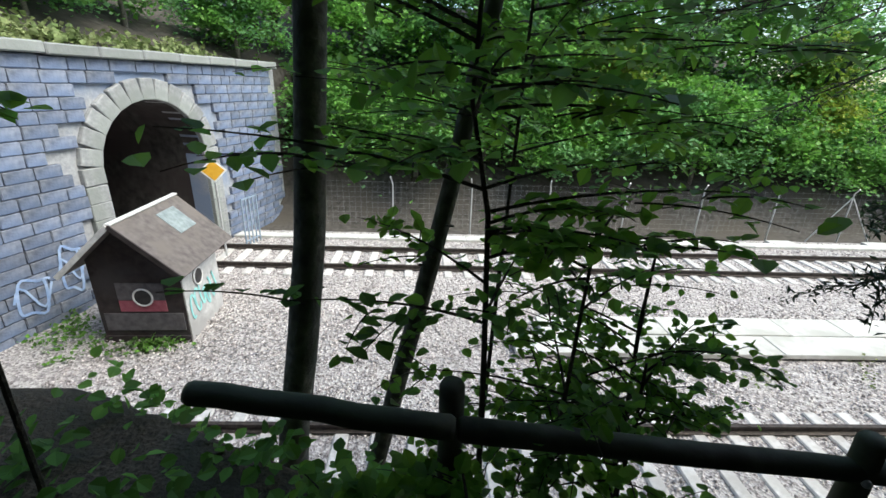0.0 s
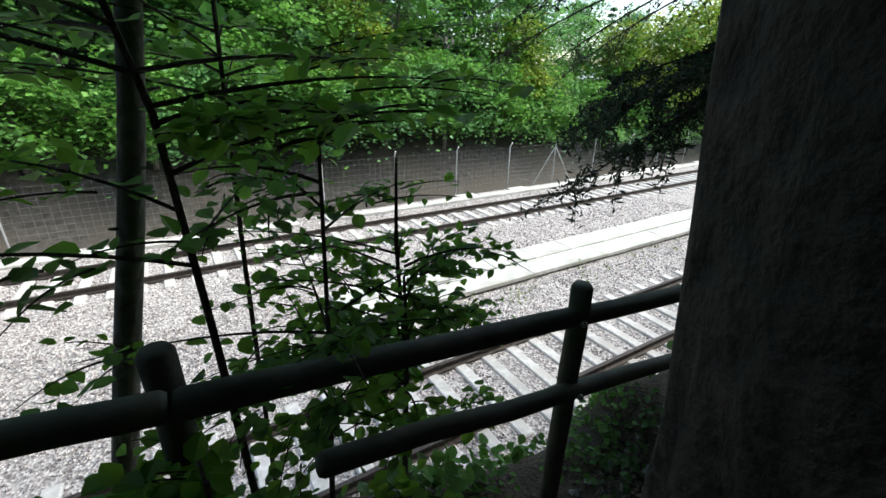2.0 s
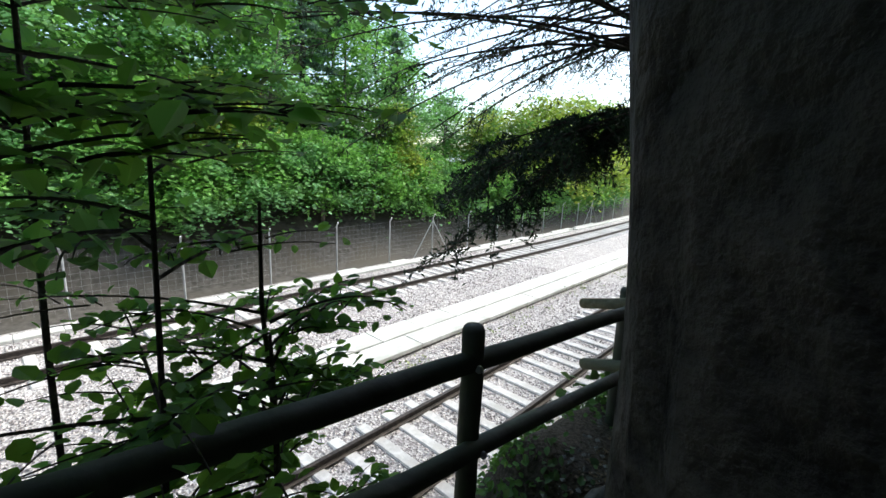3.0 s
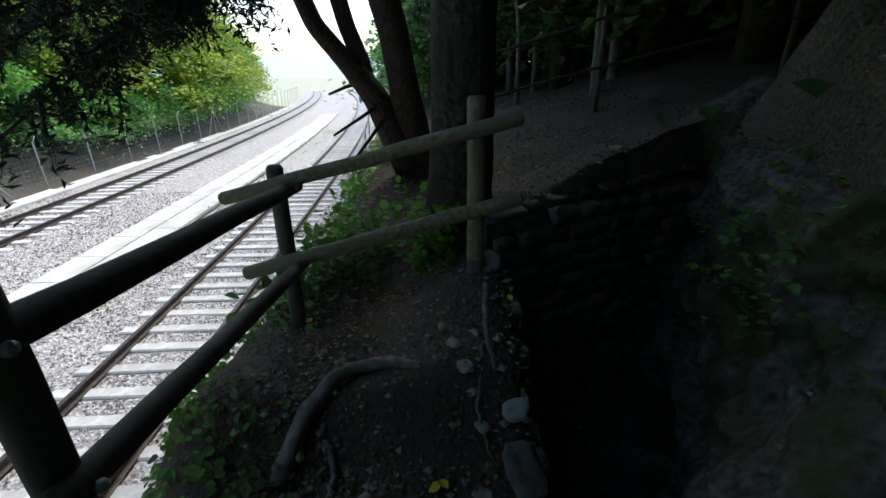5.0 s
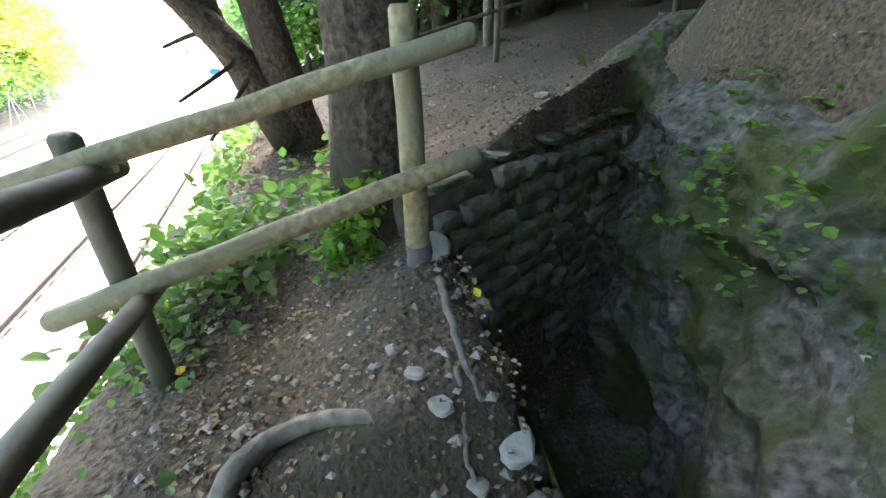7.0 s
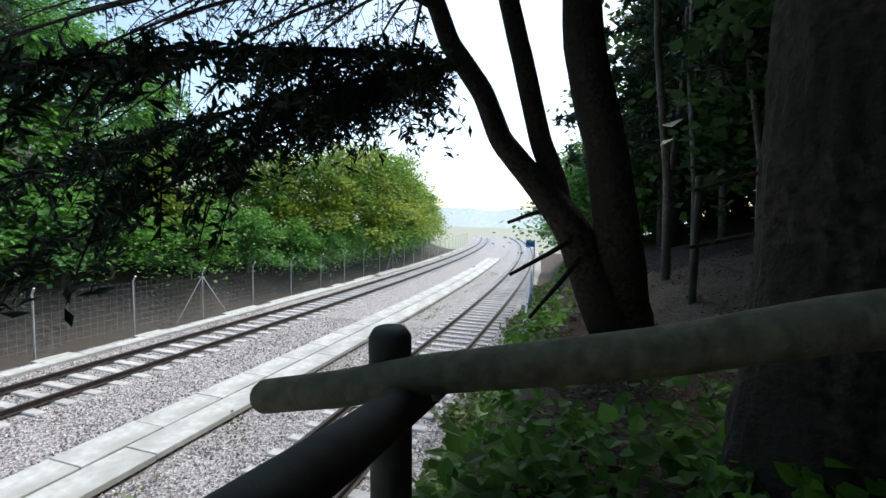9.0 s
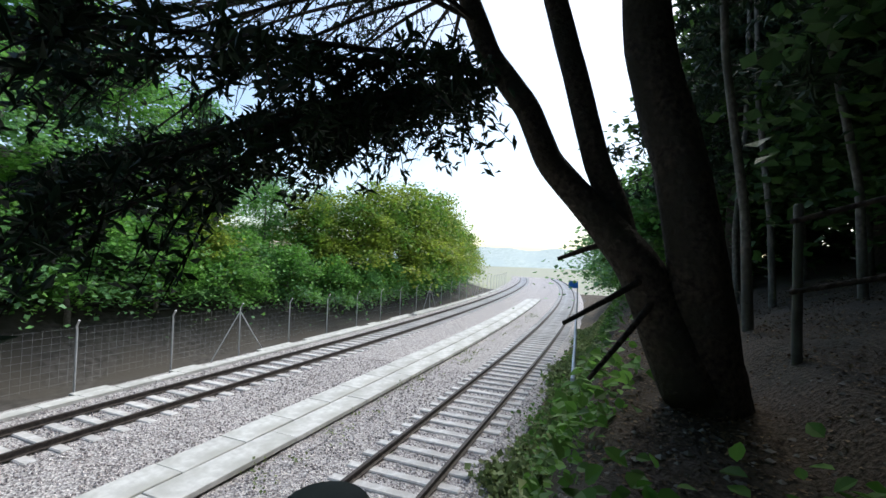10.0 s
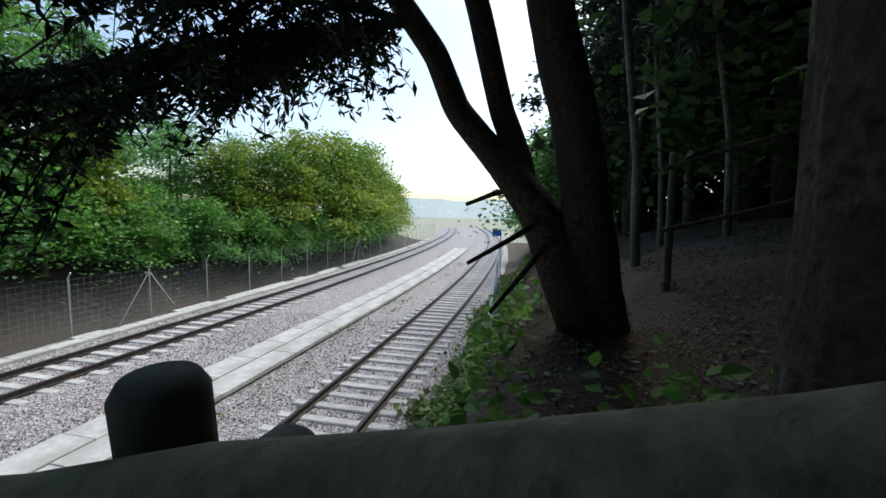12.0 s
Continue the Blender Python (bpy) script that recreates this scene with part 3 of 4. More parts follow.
pl3 = part("top_plate", box_bm((0.3, 0.02, 0.1), (0.0, -0.06, 3.38), 0.004), M_WHITE, sign)
gate = empty("metal_gate", "pale blue-grey metal gate panel beside the tunnel", "gate", at=(-5.0, 10.2, -0.2))
b = Batch()
for x in np.linspace(-0.35, 0.35, 5):
    b.tube([(x * 0.3, x, 0), (x * 0.3, x, 1.7)], 0.025, 6)
b.tube([(-0.1, -0.35, 1.65), (0.1, 0.35, 1.65)], 0.025, 6)
b.tube([(-0.1, -0.35, 0.2), (0.1, 0.35, 0.2)], 0.025, 6)
b.made("gate_frame", M_TUBE, gate)

# ---- wire fence beyond the far track ----
wire = empty("wire_fence", "galvanised wire mesh fence with bent-top posts", "fence")
posts_x = [17.95 + 3.04 * k for k in range(-7, 24)]
for k, x in enumerate(posts_x):
    y = 12.05 + float(line_shift(x))
    z0 = -0.4
    b = Batch()
    b.tube([(x, y, z0), (x, y, 1.62), (x - 0.03, y - 0.03, 1.75), (x - 0.07, y - 0.22, 1.96)], 0.03, 6)
    b.made("post", M_GALV, wire)
    if k in (7, 14, 20):
        for sgn in (-1, 1):
            b = Batch()
            b.tube([(x, y, 1.6), (x + sgn * 1.35, y, -0.3)], 0.022, 6)
            b.made("brace", M_GALV, wire)
b = Batch()
for i in range(9):
    z = 0.1 + i * 0.2
    b.tube([(x, 12.05 + float(line_shift(x)), z) for x in posts_x], 0.002, 3, cap=False)
xs = np.arange(-3.5, 42, 0.22)
for x in xs:
    y = 12.05 + float(line_shift(x))
    b.add([(x, y, 0.0), (x + 0.003, y, 0.0), (x + 0.003, y, 1.75), (x, y, 1.75)], [(0, 1, 2, 3)])
b.made("wire_mesh", M_GALV, wire)


# ---- timber fence along the path ----
def log_part(name, p0, p1, r0, r1, material, parent, label=""):
    pts = np.array([np.asarray(p0) * (1 - t) + np.asarray(p1) * t for t in np.linspace(0, 1, 9)])
    pts[1:-1] += rng.normal(scale=0.003, size=(7, 3))
    d = (pts[-1] - pts[0]) / np.linalg.norm(pts[-1] - pts[0])
    rr = np.linspace(r0, r1, 9)
    pts = np.concatenate([[pts[0] - d * 0.004], [pts[0] + d * 0.012], pts[1:-1], [pts[-1] - d * 0.012], [pts[-1] + d * 0.004]])
    rr = np.concatenate([[r0 * 0.8], [r0], rr[1:-1], [r1], [r1 * 0.8]])
    v, f = tube_data(pts, rr, 30, 0.004)
    return mesh_object(name, v, f, material, parent, label, smooth=True)


fence = empty("timber_fence", "weathered round-log post and rail fence along the path", "fence")
log_part("post", (1.12, -2.84, 2.7), (1.118, -2.85, 4.29), 0.048, 0.045, M_WOODDK, fence)
log_part("post", (2.60, -2.95, 2.4), (2.547, -2.98, 4.18), 0.047, 0.044, M_WOODDK, fence)
log_part("post", (4.435, -2.915, 2.4), (4.266, -2.955, 3.985), 0.052, 0.046, M_WOODDK, fence)
log_part("post", (4.27, -4.1, 2.9), (4.235, -4.055, 4.345), 0.056, 0.05, M_WOOD, fence, "pale peeled fence post with a grey foot")
log_part("foot_wrap", (4.263, -4.091, 3.2), (4.257, -4.084, 3.43), 0.0585, 0.0575, M_GREY, fence, "dark grey sleeve round the foot of the pale post")
log_part("rail", (0.265, -2.92, 4.30), (1.12, -2.945, 4.185), 0.04, 0.042, M_WOODDK, fence)
log_part("rail", (1.14, -2.945, 4.18), (4.392, -3.03, 3.85), 0.043, 0.04, M_WOODDK, fence)
log_part("rail", (1.45, -3.01, 3.86), (4.42, -3.02, 3.36), 0.04, 0.038, M_WOODDK, fence)
log_part("rail", (4.21, -2.67, 3.822), (4.115, -4.275, 4.252), 0.037, 0.041, M_WOOD, fence)
log_part("rail", (4.265, -2.70, 3.345), (4.143, -4.312, 3.823), 0.042, 0.042, M_WOOD, fence)
for c in ((2.53, -3.03, 4.03), (4.24, -3.065, 3.875), (2.56, -3.055, 3.665)):
    bm = bmesh.new()
    bmesh.ops.create_uvsphere(bm, u_segments=8, v_segments=6, radius=0.016)
    bmesh.ops.translate(bm, vec=c, verts=bm.verts)
    part("bolt", bm, M_GALV, fence, "metal bolt head")

fence2 = empty("timber_fence", "thin old pole fence in the dark wood", "fence")
f2 = [(7.87, -4.38), (7.25, -5.94), (6.5, -7.6), (5.9, -9.4)]
for x, y in f2:
    z = float(ground_z(x, y))
    log_part("post", (x, y, z - 0.2), (x + 0.02, y, z + 1.15), 0.034, 0.03, M_WOODDK, fence2)
for (x0, y0), (x1, y1) in zip(f2[:-1], f2[1:]):
    za, zc = float(ground_z(x0, y0)), float(ground_z(x1, y1))
    for h in (0.5, 1.02):
        log_part("rail", (x0, y0 + 0.05, za + h), (x1, y1 + 0.05, zc + h), 0.02, 0.018, M_BARK, fence2)

# ---- metal handrail down the bank ----
hr = empty("metal_handrail", "blue-grey tubular handrail on the grassy bank", "handrail")
b = Batch()
HRP = ((10.2, -2.6, 2.58), (13.2, -2.36, 2.6), (18.0, -1.95, 2.6))
for x, y, z in HRP:
    b.tube([(x, y, float(ground_z(x, y)) - 0.2), (x, y, z)], 0.024, 8)
for h in (0.0, -0.45):
    b.tube([(x, y, z + h) for x, y, z in HRP], 0.022, 8)
b.made("tube", M_TUBE, hr)

# ---- pit walls beside the path ----
pit = empty("pit_wall", "mossy rubble stone walls of a deep pit beside the path", "stone wall", kind="structure")
part("wall_core", box_bm((1.62, 0.24, 1.3), (3.86, -4.15, 1.85)), M_PITSTONE, pit)
END = pose(4.5, -4.3, 0, 0, 0, -65.8)


def end_part(name, size, centre, material, label="", bevel=0.0):
    o = part(name, box_bm(size, centre, bevel), material, pit, label)
    o.matrix_basis = END


end_part("wall_core", (0.66, 0.3, 2.0), (0.2, 0.17, 2.55), M_PITSTONE)
end_part("wall_core", (1.3, 0.3, 2.0), (1.75, 0.17, 2.6), M_PITSTONE)
end_part("wall_core", (0.57, 0.3, 1.1), (0.815, 0.17, 3.02), M_PITSTONE)
end_part("lintel", (0.75, 0.36, 0.13), (0.82, 0.13, 2.49), M_PITSTONE, "rough stone lintel over a dark opening", 0.02)
bm = box_bm((0.54, 1.6, 1.0), (0.82, 1.1, 1.94))
bm.faces.ensure_lookup_table()
bmesh.ops.delete(bm, geom=[f for f in bm.faces if f.normal.y < -0.9], context="FACES")
part("passage", bm, M_BORE, pit, "dark passage behind the opening").matrix_basis = END


def rubble(sx, sy, sz):
    bm = bmesh.new()
    bmesh.ops.create_icosphere(bm, subdivisions=2, radius=0.5)
    for q in bm.verts:
        c = q.co
        c.x, c.y, c.z = [math.copysign(abs(u) ** 0.6 * 0.66, u) for u in c]
        c *= rng.uniform(0.85, 1.1)
    bmesh.ops.scale(bm, vec=(sx, sy, sz), verts=bm.verts)
    me = bpy.data.meshes.new("stone")
    bm.to_mesh(me)
    bm.free()
    return me


rub = [rubble(0.26, 0.12, 0.14), rubble(0.2, 0.12, 0.12), rubble(0.32, 0.12, 0.17)]
for me in rub:
    me.materials.append(M_PITSTONE)
for row in range(16):
    z = 1.65 + row * 0.135
    u = 0.0
    while u < 2.3:
        if not (z < 2.45 and 0.48 < u < 1.16) and z < 3.52 + u * 0.06:
            shared("stone", rub[rng.integers(0, 3)], END @ pose(u, rng.uniform(-.03, .02), z, rng.uniform(-8, 8), rng.uniform(-6, 6), rng.uniform(-10, 10)), pit)
        u += rng.uniform(0.18, 0.29)
    x = 3.12
    while x < 4.6:
        if z < 2.62 + (x - 3.1) * 0.52:
            shared("stone", rub[rng.integers(0, 3)], pose(x, -4.29 + rng.uniform(-.015, .015), z, rng.uniform(-5, 5), rng.uniform(-6, 6), rng.uniform(-8, 8)), pit)
        x += rng.uniform(0.18, 0.3)
moss = Batch()
MX, MZ = np.meshgrid(np.arange(2.95, 4.75, 0.03), np.linspace(0, 1, 40), indexing="ij")
top = 2.70 + (MX - 3.1) * 0.52
mz = 1.7 + (top - 1.7) * MZ
my = -4.40 + 0.11 * MZ ** 3 + np.array([0.035 * noise.fractal((u * 5, w * 5, 3.0), 0.8, 2.0, 5) for u, w in zip(MX.ravel(), mz.ravel())]).reshape(MX.shape)
mi_ = np.arange(MX.size).reshape(MX.shape)
moss.add(np.stack([MX.ravel(), my.ravel(), mz.ravel()], axis=1), [tuple(q) for q in np.stack([mi_[:-1, :-1], mi_[1:, :-1], mi_[1:, 1:], mi_[:-1, 1:]], axis=-1).reshape(-1, 4)])
moss.made("moss_cover", M_MOSS, pit, "thick green moss over the wall below the path", smooth=True)
caps = [rubble(0.30, 0.20, 0.06), rubble(0.2, 0.16, 0.05), rubble(0.15, 0.13, 0.05)]
for me, mm in zip(caps, (M_PITSTONE, M_LITSTONE, M_PITSTONE)):
    me.materials.append(mm)
x = 3.25
for i in range(6):
    shared("cap_stone", caps[i % 3], pose(x, -4.17 + rng.uniform(-.02, .02), 2.72 + (x - 3.1) * 0.55, rng.uniform(-6, 6), rng.uniform(-34, -20), rng.uniform(-20, 20)), pit)
    x += 0.26


# edge stones along the top of the end wall
for i in range(9):
    u = 0.05 + 0.24 * i
    shared("cap_stone", caps[(0, 2)[i % 2]], END @ pose(u, 0.06 + rng.uniform(-.04, .04), 3.60 + u * 0.06, rng.uniform(-8, 8), rng.uniform(-6, 6), rng.uniform(-15, 15)), pit)

# rock face across the pit
RX, RZ = np.meshgrid(np.arange(2.3, 6.0, 0.025), np.arange(1.6, 4.45, 0.025), indexing="ij")
lean = np.interp(RX, [2.4, 3.0, 3.6, 6.0], [0.75, 0.5, 0.16, 0.12])
RY = rock_line(RX) - lean * (RZ - 1.9) + 0.10 - 0.75 * smoothstep(3.75, 4.45, RZ + 0.12 * np.sin(RX * 5.3)) ** 1.5
RD = np.zeros(RX.shape)
for i in range(RX.shape[0]):
    for j in range(RX.shape[1]):
        u, w = RX[i, j], RZ[i, j]
        q = (u * 1.1 + w * 0.35, w * 1.7 - u * 0.5, 2.2)
        RD[i, j] = 0.16 * noise.ridged_multi_fractal(q, 0.9, 2.1, 6, 1.0, 2.0) + 0.12 * noise.noise((u * 0.9, w * 0.8, 7.1)) + 0.02 * noise.noise((u * 11, w * 17, 1.0)) + 0.05 * noise.noise((u * 3.5, w * 9 - u * 4, 4.0))
RY = RY + RD - 0.18
ri = np.arange(RX.size).reshape(RX.shape)
rq = np.stack([ri[:-1, :-1], ri[1:, :-1], ri[1:, 1:], ri[:-1, 1:]], axis=-1).reshape(-1, 4)
face = mesh_object("rock_face", np.stack([RX.ravel(), RY.ravel(), RZ.ravel()], axis=1), rq, M_ROCKFACE, smooth=True)
tagged(face, "damp mossy rock face with pale weathered streaks across the pit", "rock", kind="structure")


# ---- trees ----
def trunk_line(h, lean=0.25, n=9):
    t = np.linspace(0, 1, n)
    w = np.cumsum(rng.normal(scale=0.06, size=(n, 2)), axis=0)
    w[0] = 0
    return np.stack([w[:, 0] + lean * t * t * rng.normal(), w[:, 1] + lean * t * t * rng.normal(), t * h], axis=1)


def broad_tree(h, crown0, spread, leaves, size, leaf_mat, label, clumps=110):
    """Trunk with limbs and a layered crown of many small leaves in uneven clumps."""
    t = empty("broadleaf_tree", label, "tree", "trees on the banks")
    line = trunk_line(h, 0.5)
    b = Batch()
    b.tube(line, np.linspace(0.035 * h ** 0.8, 0.02, len(line)), 8, 0.05)
    ends = []
    for k in range(16):
        f = rng.uniform(crown0 / h * 0.8, 0.95)
        p = np.array([np.interp(f, np.linspace(0, 1, len(line)), line[:, i]) for i in range(3)])
        a = rng.uniform(0, 2 * math.pi)
        r = spread * (1.05 - 0.55 * f) * rng.uniform(0.6, 1.1)
        e = p + np.array([math.cos(a) * r, math.sin(a) * r, rng.uniform(0.0, 0.25) * r])
        b.tube(bezier(p, (p + e) / 2 + (0, 0, 0.15 * r), e, 6), np.linspace(0.035, 0.008, 6), 5)
        ends.append((p, e))
    b.made("trunk", M_BARK2, t, smooth=True)
    pos = []
    per = leaves // clumps
    for k in range(clumps):
        if k % 2:
            p, e = ends[rng.integers(0, len(ends))]
            c = p + (e - p) * rng.uniform(0.45, 1.1)
        else:
            f = rng.uniform(0, 1)
            a = rng.uniform(0, 2 * math.pi)
            rad = spread * math.sqrt(rng.uniform(0.1, 1.0)) * (1 - 0.75 * max(f - 0.35, 0) / 0.65)
            c = np.array([math.cos(a) * rad, math.sin(a) * rad, crown0 + f * (h * 1.05 - crown0)])
        rr = rng.uniform(0.35, 0.8) * spread / 2.4
        q = rng.normal(size=(per, 3)) * (rr, rr, rr * 0.28)
        q[:, 2] -= 0.18 * (q[:, 0] ** 2 + q[:, 1] ** 2) / max(rr, 0.1)
        pos.append(c + q)
    V, F = leaves_data(np.concatenate(pos), size, 0.6)
    mesh_object("crown", V, F, leaf_mat, t)
    return t


def needle_branch(b_wood, b_needle, p0, p1, droop=0.4, twigs=40, per=22, needle=0.07, rad=0.03):
    """A conifer branch with hanging side twigs set with needles."""
    p0, p1 = np.asarray(p0, float), np.asarray(p1, float)
    L_ = np.linalg.norm(p1 - p0)
    line = bezier(p0, (p0 + p1) / 2 + (0, 0, droop * L_ * 0.4), p1, 12)
    b_wood.tube(line, np.linspace(rad, 0.006, 12), 5)
    d = (p1 - p0) / L_
    side = np.cross(d, (0, 0, 1.0))
    side /= np.linalg.norm(side) + 1e-9
    pos = []
    for k in range(twigs):
        f = rng.uniform(0.15, 1.0)
        s = np.array([np.interp(f, np.linspace(0, 1, 12), line[:, i]) for i in range(3)])
        l = rng.uniform(0.35, 0.95) * min(1, L_ / 3) * (1.15 - 0.6 * f)
        e = s + side * rng.choice((-1, 1)) * l * rng.uniform(0.4, 1) + d * l * rng.uniform(0.2, 0.8) + (0, 0, -l * rng.uniform(0.1, 0.75))
        tw = bezier(s, (s + e) / 2 + (0, 0, 0.08), e, 5)
        b_wood.tube(tw, np.linspace(0.007, 0.002, 5), 3, cap=False)
        ff = rng.uniform(0.15, 1, per)
        q = np.stack([np.interp(ff, np.linspace(0, 1, 5), tw[:, i]) for i in range(3)], axis=1)
        pos.append(q + rng.normal(scale=0.018, size=q.shape))
    V, F = leaves_data(np.concatenate(pos), needle, 0.2, 0.16)
    b_needle.add(V, F)


def spruce(h, first, spread, needle_mat, label, layers=16, twigs=16, per=12, needle=0.2):
    t = empty("spruce_tree", label, "tree", "conifers")
    bw, bn = Batch(), Batch()
    line = trunk_line(h, 0.15)
    bw.tube(line, np.linspace(0.02 * h, 0.02, len(line)), 9, 0.05)
    for k in range(layers):
        f = k / layers
        z = first + (h - first) * f
        for j in range(5):
            a = rng.uniform(0, 2 * math.pi)
            r = spread * (1 - f) * rng.uniform(0.7, 1.1) + 0.3
            needle_branch(bw, bn, (0, 0, z), (math.cos(a) * r, math.sin(a) * r, z - 0.22 * r), 0.2, twigs, per, needle, 0.025)
    bw.made("trunk", M_BARK, t, smooth=True)
    bn.made("crown", needle_mat, t)
    return t


def plant(proto, x, y, yaw=None, s=1.0, sink=0.1):
    m = pose(x, y, float(ground_z(x, y)) - sink, 0, 0, rng.uniform(0, 360) if yaw is None else yaw)
    c = copy_thing(proto, m)
    c.scale = (s, s, s * rng.uniform(0.9, 1.1))
    return c


LA, LB, LC = "leafy green beech with layered branches on the bank", "yellow-green young broadleaf tree on the bank", "low spreading green broadleaf bush on the slope"
A = broad_tree(9.0, 2.2, 3.0, 9000, 0.20, M_LEAF, LA)
A.matrix_basis = pose(3.0, 18.5, float(ground_z(3, 18.5)), 0, 0, 30)
A2 = broad_tree(11.0, 2.6, 3.2, 9000, 0.21, M_LEAF, LA)
A2.matrix_basis = pose(9.0, 20.5, float(ground_z(9, 20.5)), 0, 0, 70)
Y = broad_tree(7.0, 1.6, 2.6, 7500, 0.19, M_LEAFY, LB)
Y.matrix_basis = pose(28.0, 16.5, float(ground_z(28, 16.5)), 0, 0, 10)
C = broad_tree(4.2, 0.8, 2.3, 7000, 0.17, M_LEAF, LC, 80)
C.matrix_basis = pose(0.5, 15.2, float(ground_z(0.5, 15.2)), 0, 0, 10)
S = spruce(13.0, 2.0, 2.8, M_NEEDLEB, "pale green young spruce among the broadleaf trees", 17, 12, 10, 0.24)
S.matrix_basis = pose(14.5, 19.5, float(ground_z(14.5, 19.5)), 0, 0, 0)
for x, y, s in ((-3.2, 15.6, 1.0), (3.6, 15.8, 1.05), (6.8, 15.2, 0.95), (10.0, 15.6, 1.1), (13.2, 15.3, 1.0), (16.6, 15.5, 1.0), (20.2, 15.2, 0.9), (24.0, 15.0, 0.9), (27.5, 14.6, 0.9), (31, 14.6, 0.9), (34.5, 14.8, 0.9), (38, 14.9, 0.95), (42, 15.2, 1.0), (46.5, 15.5, 1.0), (51, 16.0, 1.0), (56, 16.6, 1.0), (-6.6, 14.8, 0.8)):
    plant(C, x, y, s=s)
for x, y, s in ((-6.5, 19.0, 1.0), (-2.0, 18.8, 1.05), (6.5, 18.0, 1.0), (11.6, 18.0, 0.95), (16.8, 18.6, 1.0), (21.0, 18.0, 0.85), (25.5, 18.5, 0.75), (32, 18.5, 0.7), (-9, 23.5, 1.2), (1.0, 24.0, 1.3), (8.0, 25.0, 1.3)):
    plant(A, x, y, s=s)
for x, y, s in ((-5, 22.5, 1.1), (3.5, 22.0, 1.1), (13.5, 23.0, 1.15), (18.5, 22.5, 1.0), (23.0, 22.5, 0.9), (-12, 19, 1.1), (29.5, 22, 0.75), (37, 23, 0.7), (17.5, 28, 1.3), (-14, 12, 0.8), (-13, 6.5, 0.9)):
    plant(A2, x, y, s=s)
for x, y, s in ((31.5, 15.6, 1.2), (35.5, 16.0, 1.45), (39.5, 15.6, 1.4), (43.5, 16.6, 1.6), (47.5, 16.2, 1.4), (52, 17.2, 1.5), (57, 18.0, 1.4), (63, 19.0, 1.3), (72, 21, 1.2), (84, 25, 1.1), (18.8, 16.4, 0.8), (9.0, 16.8, 0.8)):
    plant(Y, x, y, s=s)
for x, y, s in ((22.5, 20.5, 0.75), (31, 20.5, 0.6), (41, 20.5, 0.65), (0.5, 21, 1.0), (48, 22, 0.65)):
    plant(S, x, y, s=s)

for x, y, s in ((-10.6, 3.0, 0.8), (-10.2, 6.0, 0.7), (-9.6, 9.0, 0.7), (-9.0, 12.0, 0.8), (-11.5, 0.0, 0.9), (-13, 8.5, 1.1)):
    plant(C, x, y, s=s)

# dark wood uphill of the path; some trees stand unseen to block sky light
F1 = broad_tree(12.0, 3.6, 3.6, 14000, 0.24, M_LEAFD, "tall beech with shade-darkened leaf colour in the wood above the path, repeated out of view for shade")
F1.matrix_basis = pose(3.0, -9.5, float(ground_z(3, -9.5)), 0, 0, 0)
F2 = spruce(14.0, 3.2, 3.0, M_NEEDLE, "tall dark spruce in the wood above the path, repeated out of view for shade", 16, 16, 14, 0.24)
F2.matrix_basis = pose(9.5, -8.2, float(ground_z(9.5, -8.2)), 0, 0, 0)
# copies at low x stand behind the camera, added only for their shade
for x, y, s in ((-4.0, -7.6, 1.0), (-0.2, -9.0, 0.95), (6.2, -11, 1.0), (11.5, -11.5, 1.1), (-1.0, -11.5, 1.1), (15, -9, 1.0), (19, -7.5, 0.95), (5.0, -15, 1.2), (14, -15, 1.2), (-7, -9, 1.1), (22, -12, 1.2), (28, -9, 1.1), (1.0, -7.4, 1.0), (5.4, -8.4, 0.95), (8.6, -9.4, 1.0), (-3.4, -5.6, 0.95)):
    plant(F1, x, y, s=s)
for x, y, s in ((10.6, -6.6, 0.85), (8.9, -7.4, 0.85), (7.2, -7.8, 0.9), (12.6, -7.0, 0.9), (4.8, -7.6, 0.85), (1.6, -8.4, 0.85), (-2.8, -6.6, 0.8), (8.8, -12.8, 1.1), (17.5, -11, 1.0), (11, -16, 1.2), (-4.5, -4.6, 0.9), (14.2, -5.4, 0.8), (24, -7.0, 0.9), (1.0, -14, 1.1), (20, -16, 1.2), (30, -14, 1.2), (-2.6, -4.1, 0.9), (-1.2, -5.8, 0.95), (3.4, -8.8, 1.0)):
    plant(F2, x, y, s=s)
UN = broad_tree(5.0, 0.8, 2.8, 11000, 0.18, M_LEAFD, "dense undergrowth tree with shade-darkened leaf colour inside the wood, repeated out of view for shade", 90)
UN.matrix_basis = pose(12.0, -9.2, float(ground_z(12.0, -9.2)), 0, 0, 0)
for x, y, s in ((-4.8, -5.4, 0.95), (-1.0, -9.4, 1.0), (9.0, -8.6, 1.0), (6.6, -9.0, 0.9), (11.0, -7.6, 0.8), (9.2, -10.2, 1.1), (6.0, -10.0, 1.1), (15.5, -8.0, 1.0), (18.5, -9.5, 1.2), (2.0, -9.6, 1.1), (-2.5, -9.0, 1.1), (14, -12, 1.4), (8, -14, 1.4), (20.5, -6.6, 1.0), (25, -10, 1.5), (3, -13, 1.4), (17.2, -6.2, 0.9), (12.8, -8.0, 0.9)):
    plant(UN, x, y, s=s)
for x, y, s in ((17.0, -4.6, 0.75), (21.0, -4.4, 0.8), (26.0, -4.2, 0.9), (34, -4.0, 0.9), (44, -3.4, 0.9)):
    plant(C, x, y, s=s * 1.2)
for x, y, s in ((23, -6.5, 0.8), (30, -6.0, 0.85), (39, -6, 0.8)):
    plant(A, x, y, s=s)


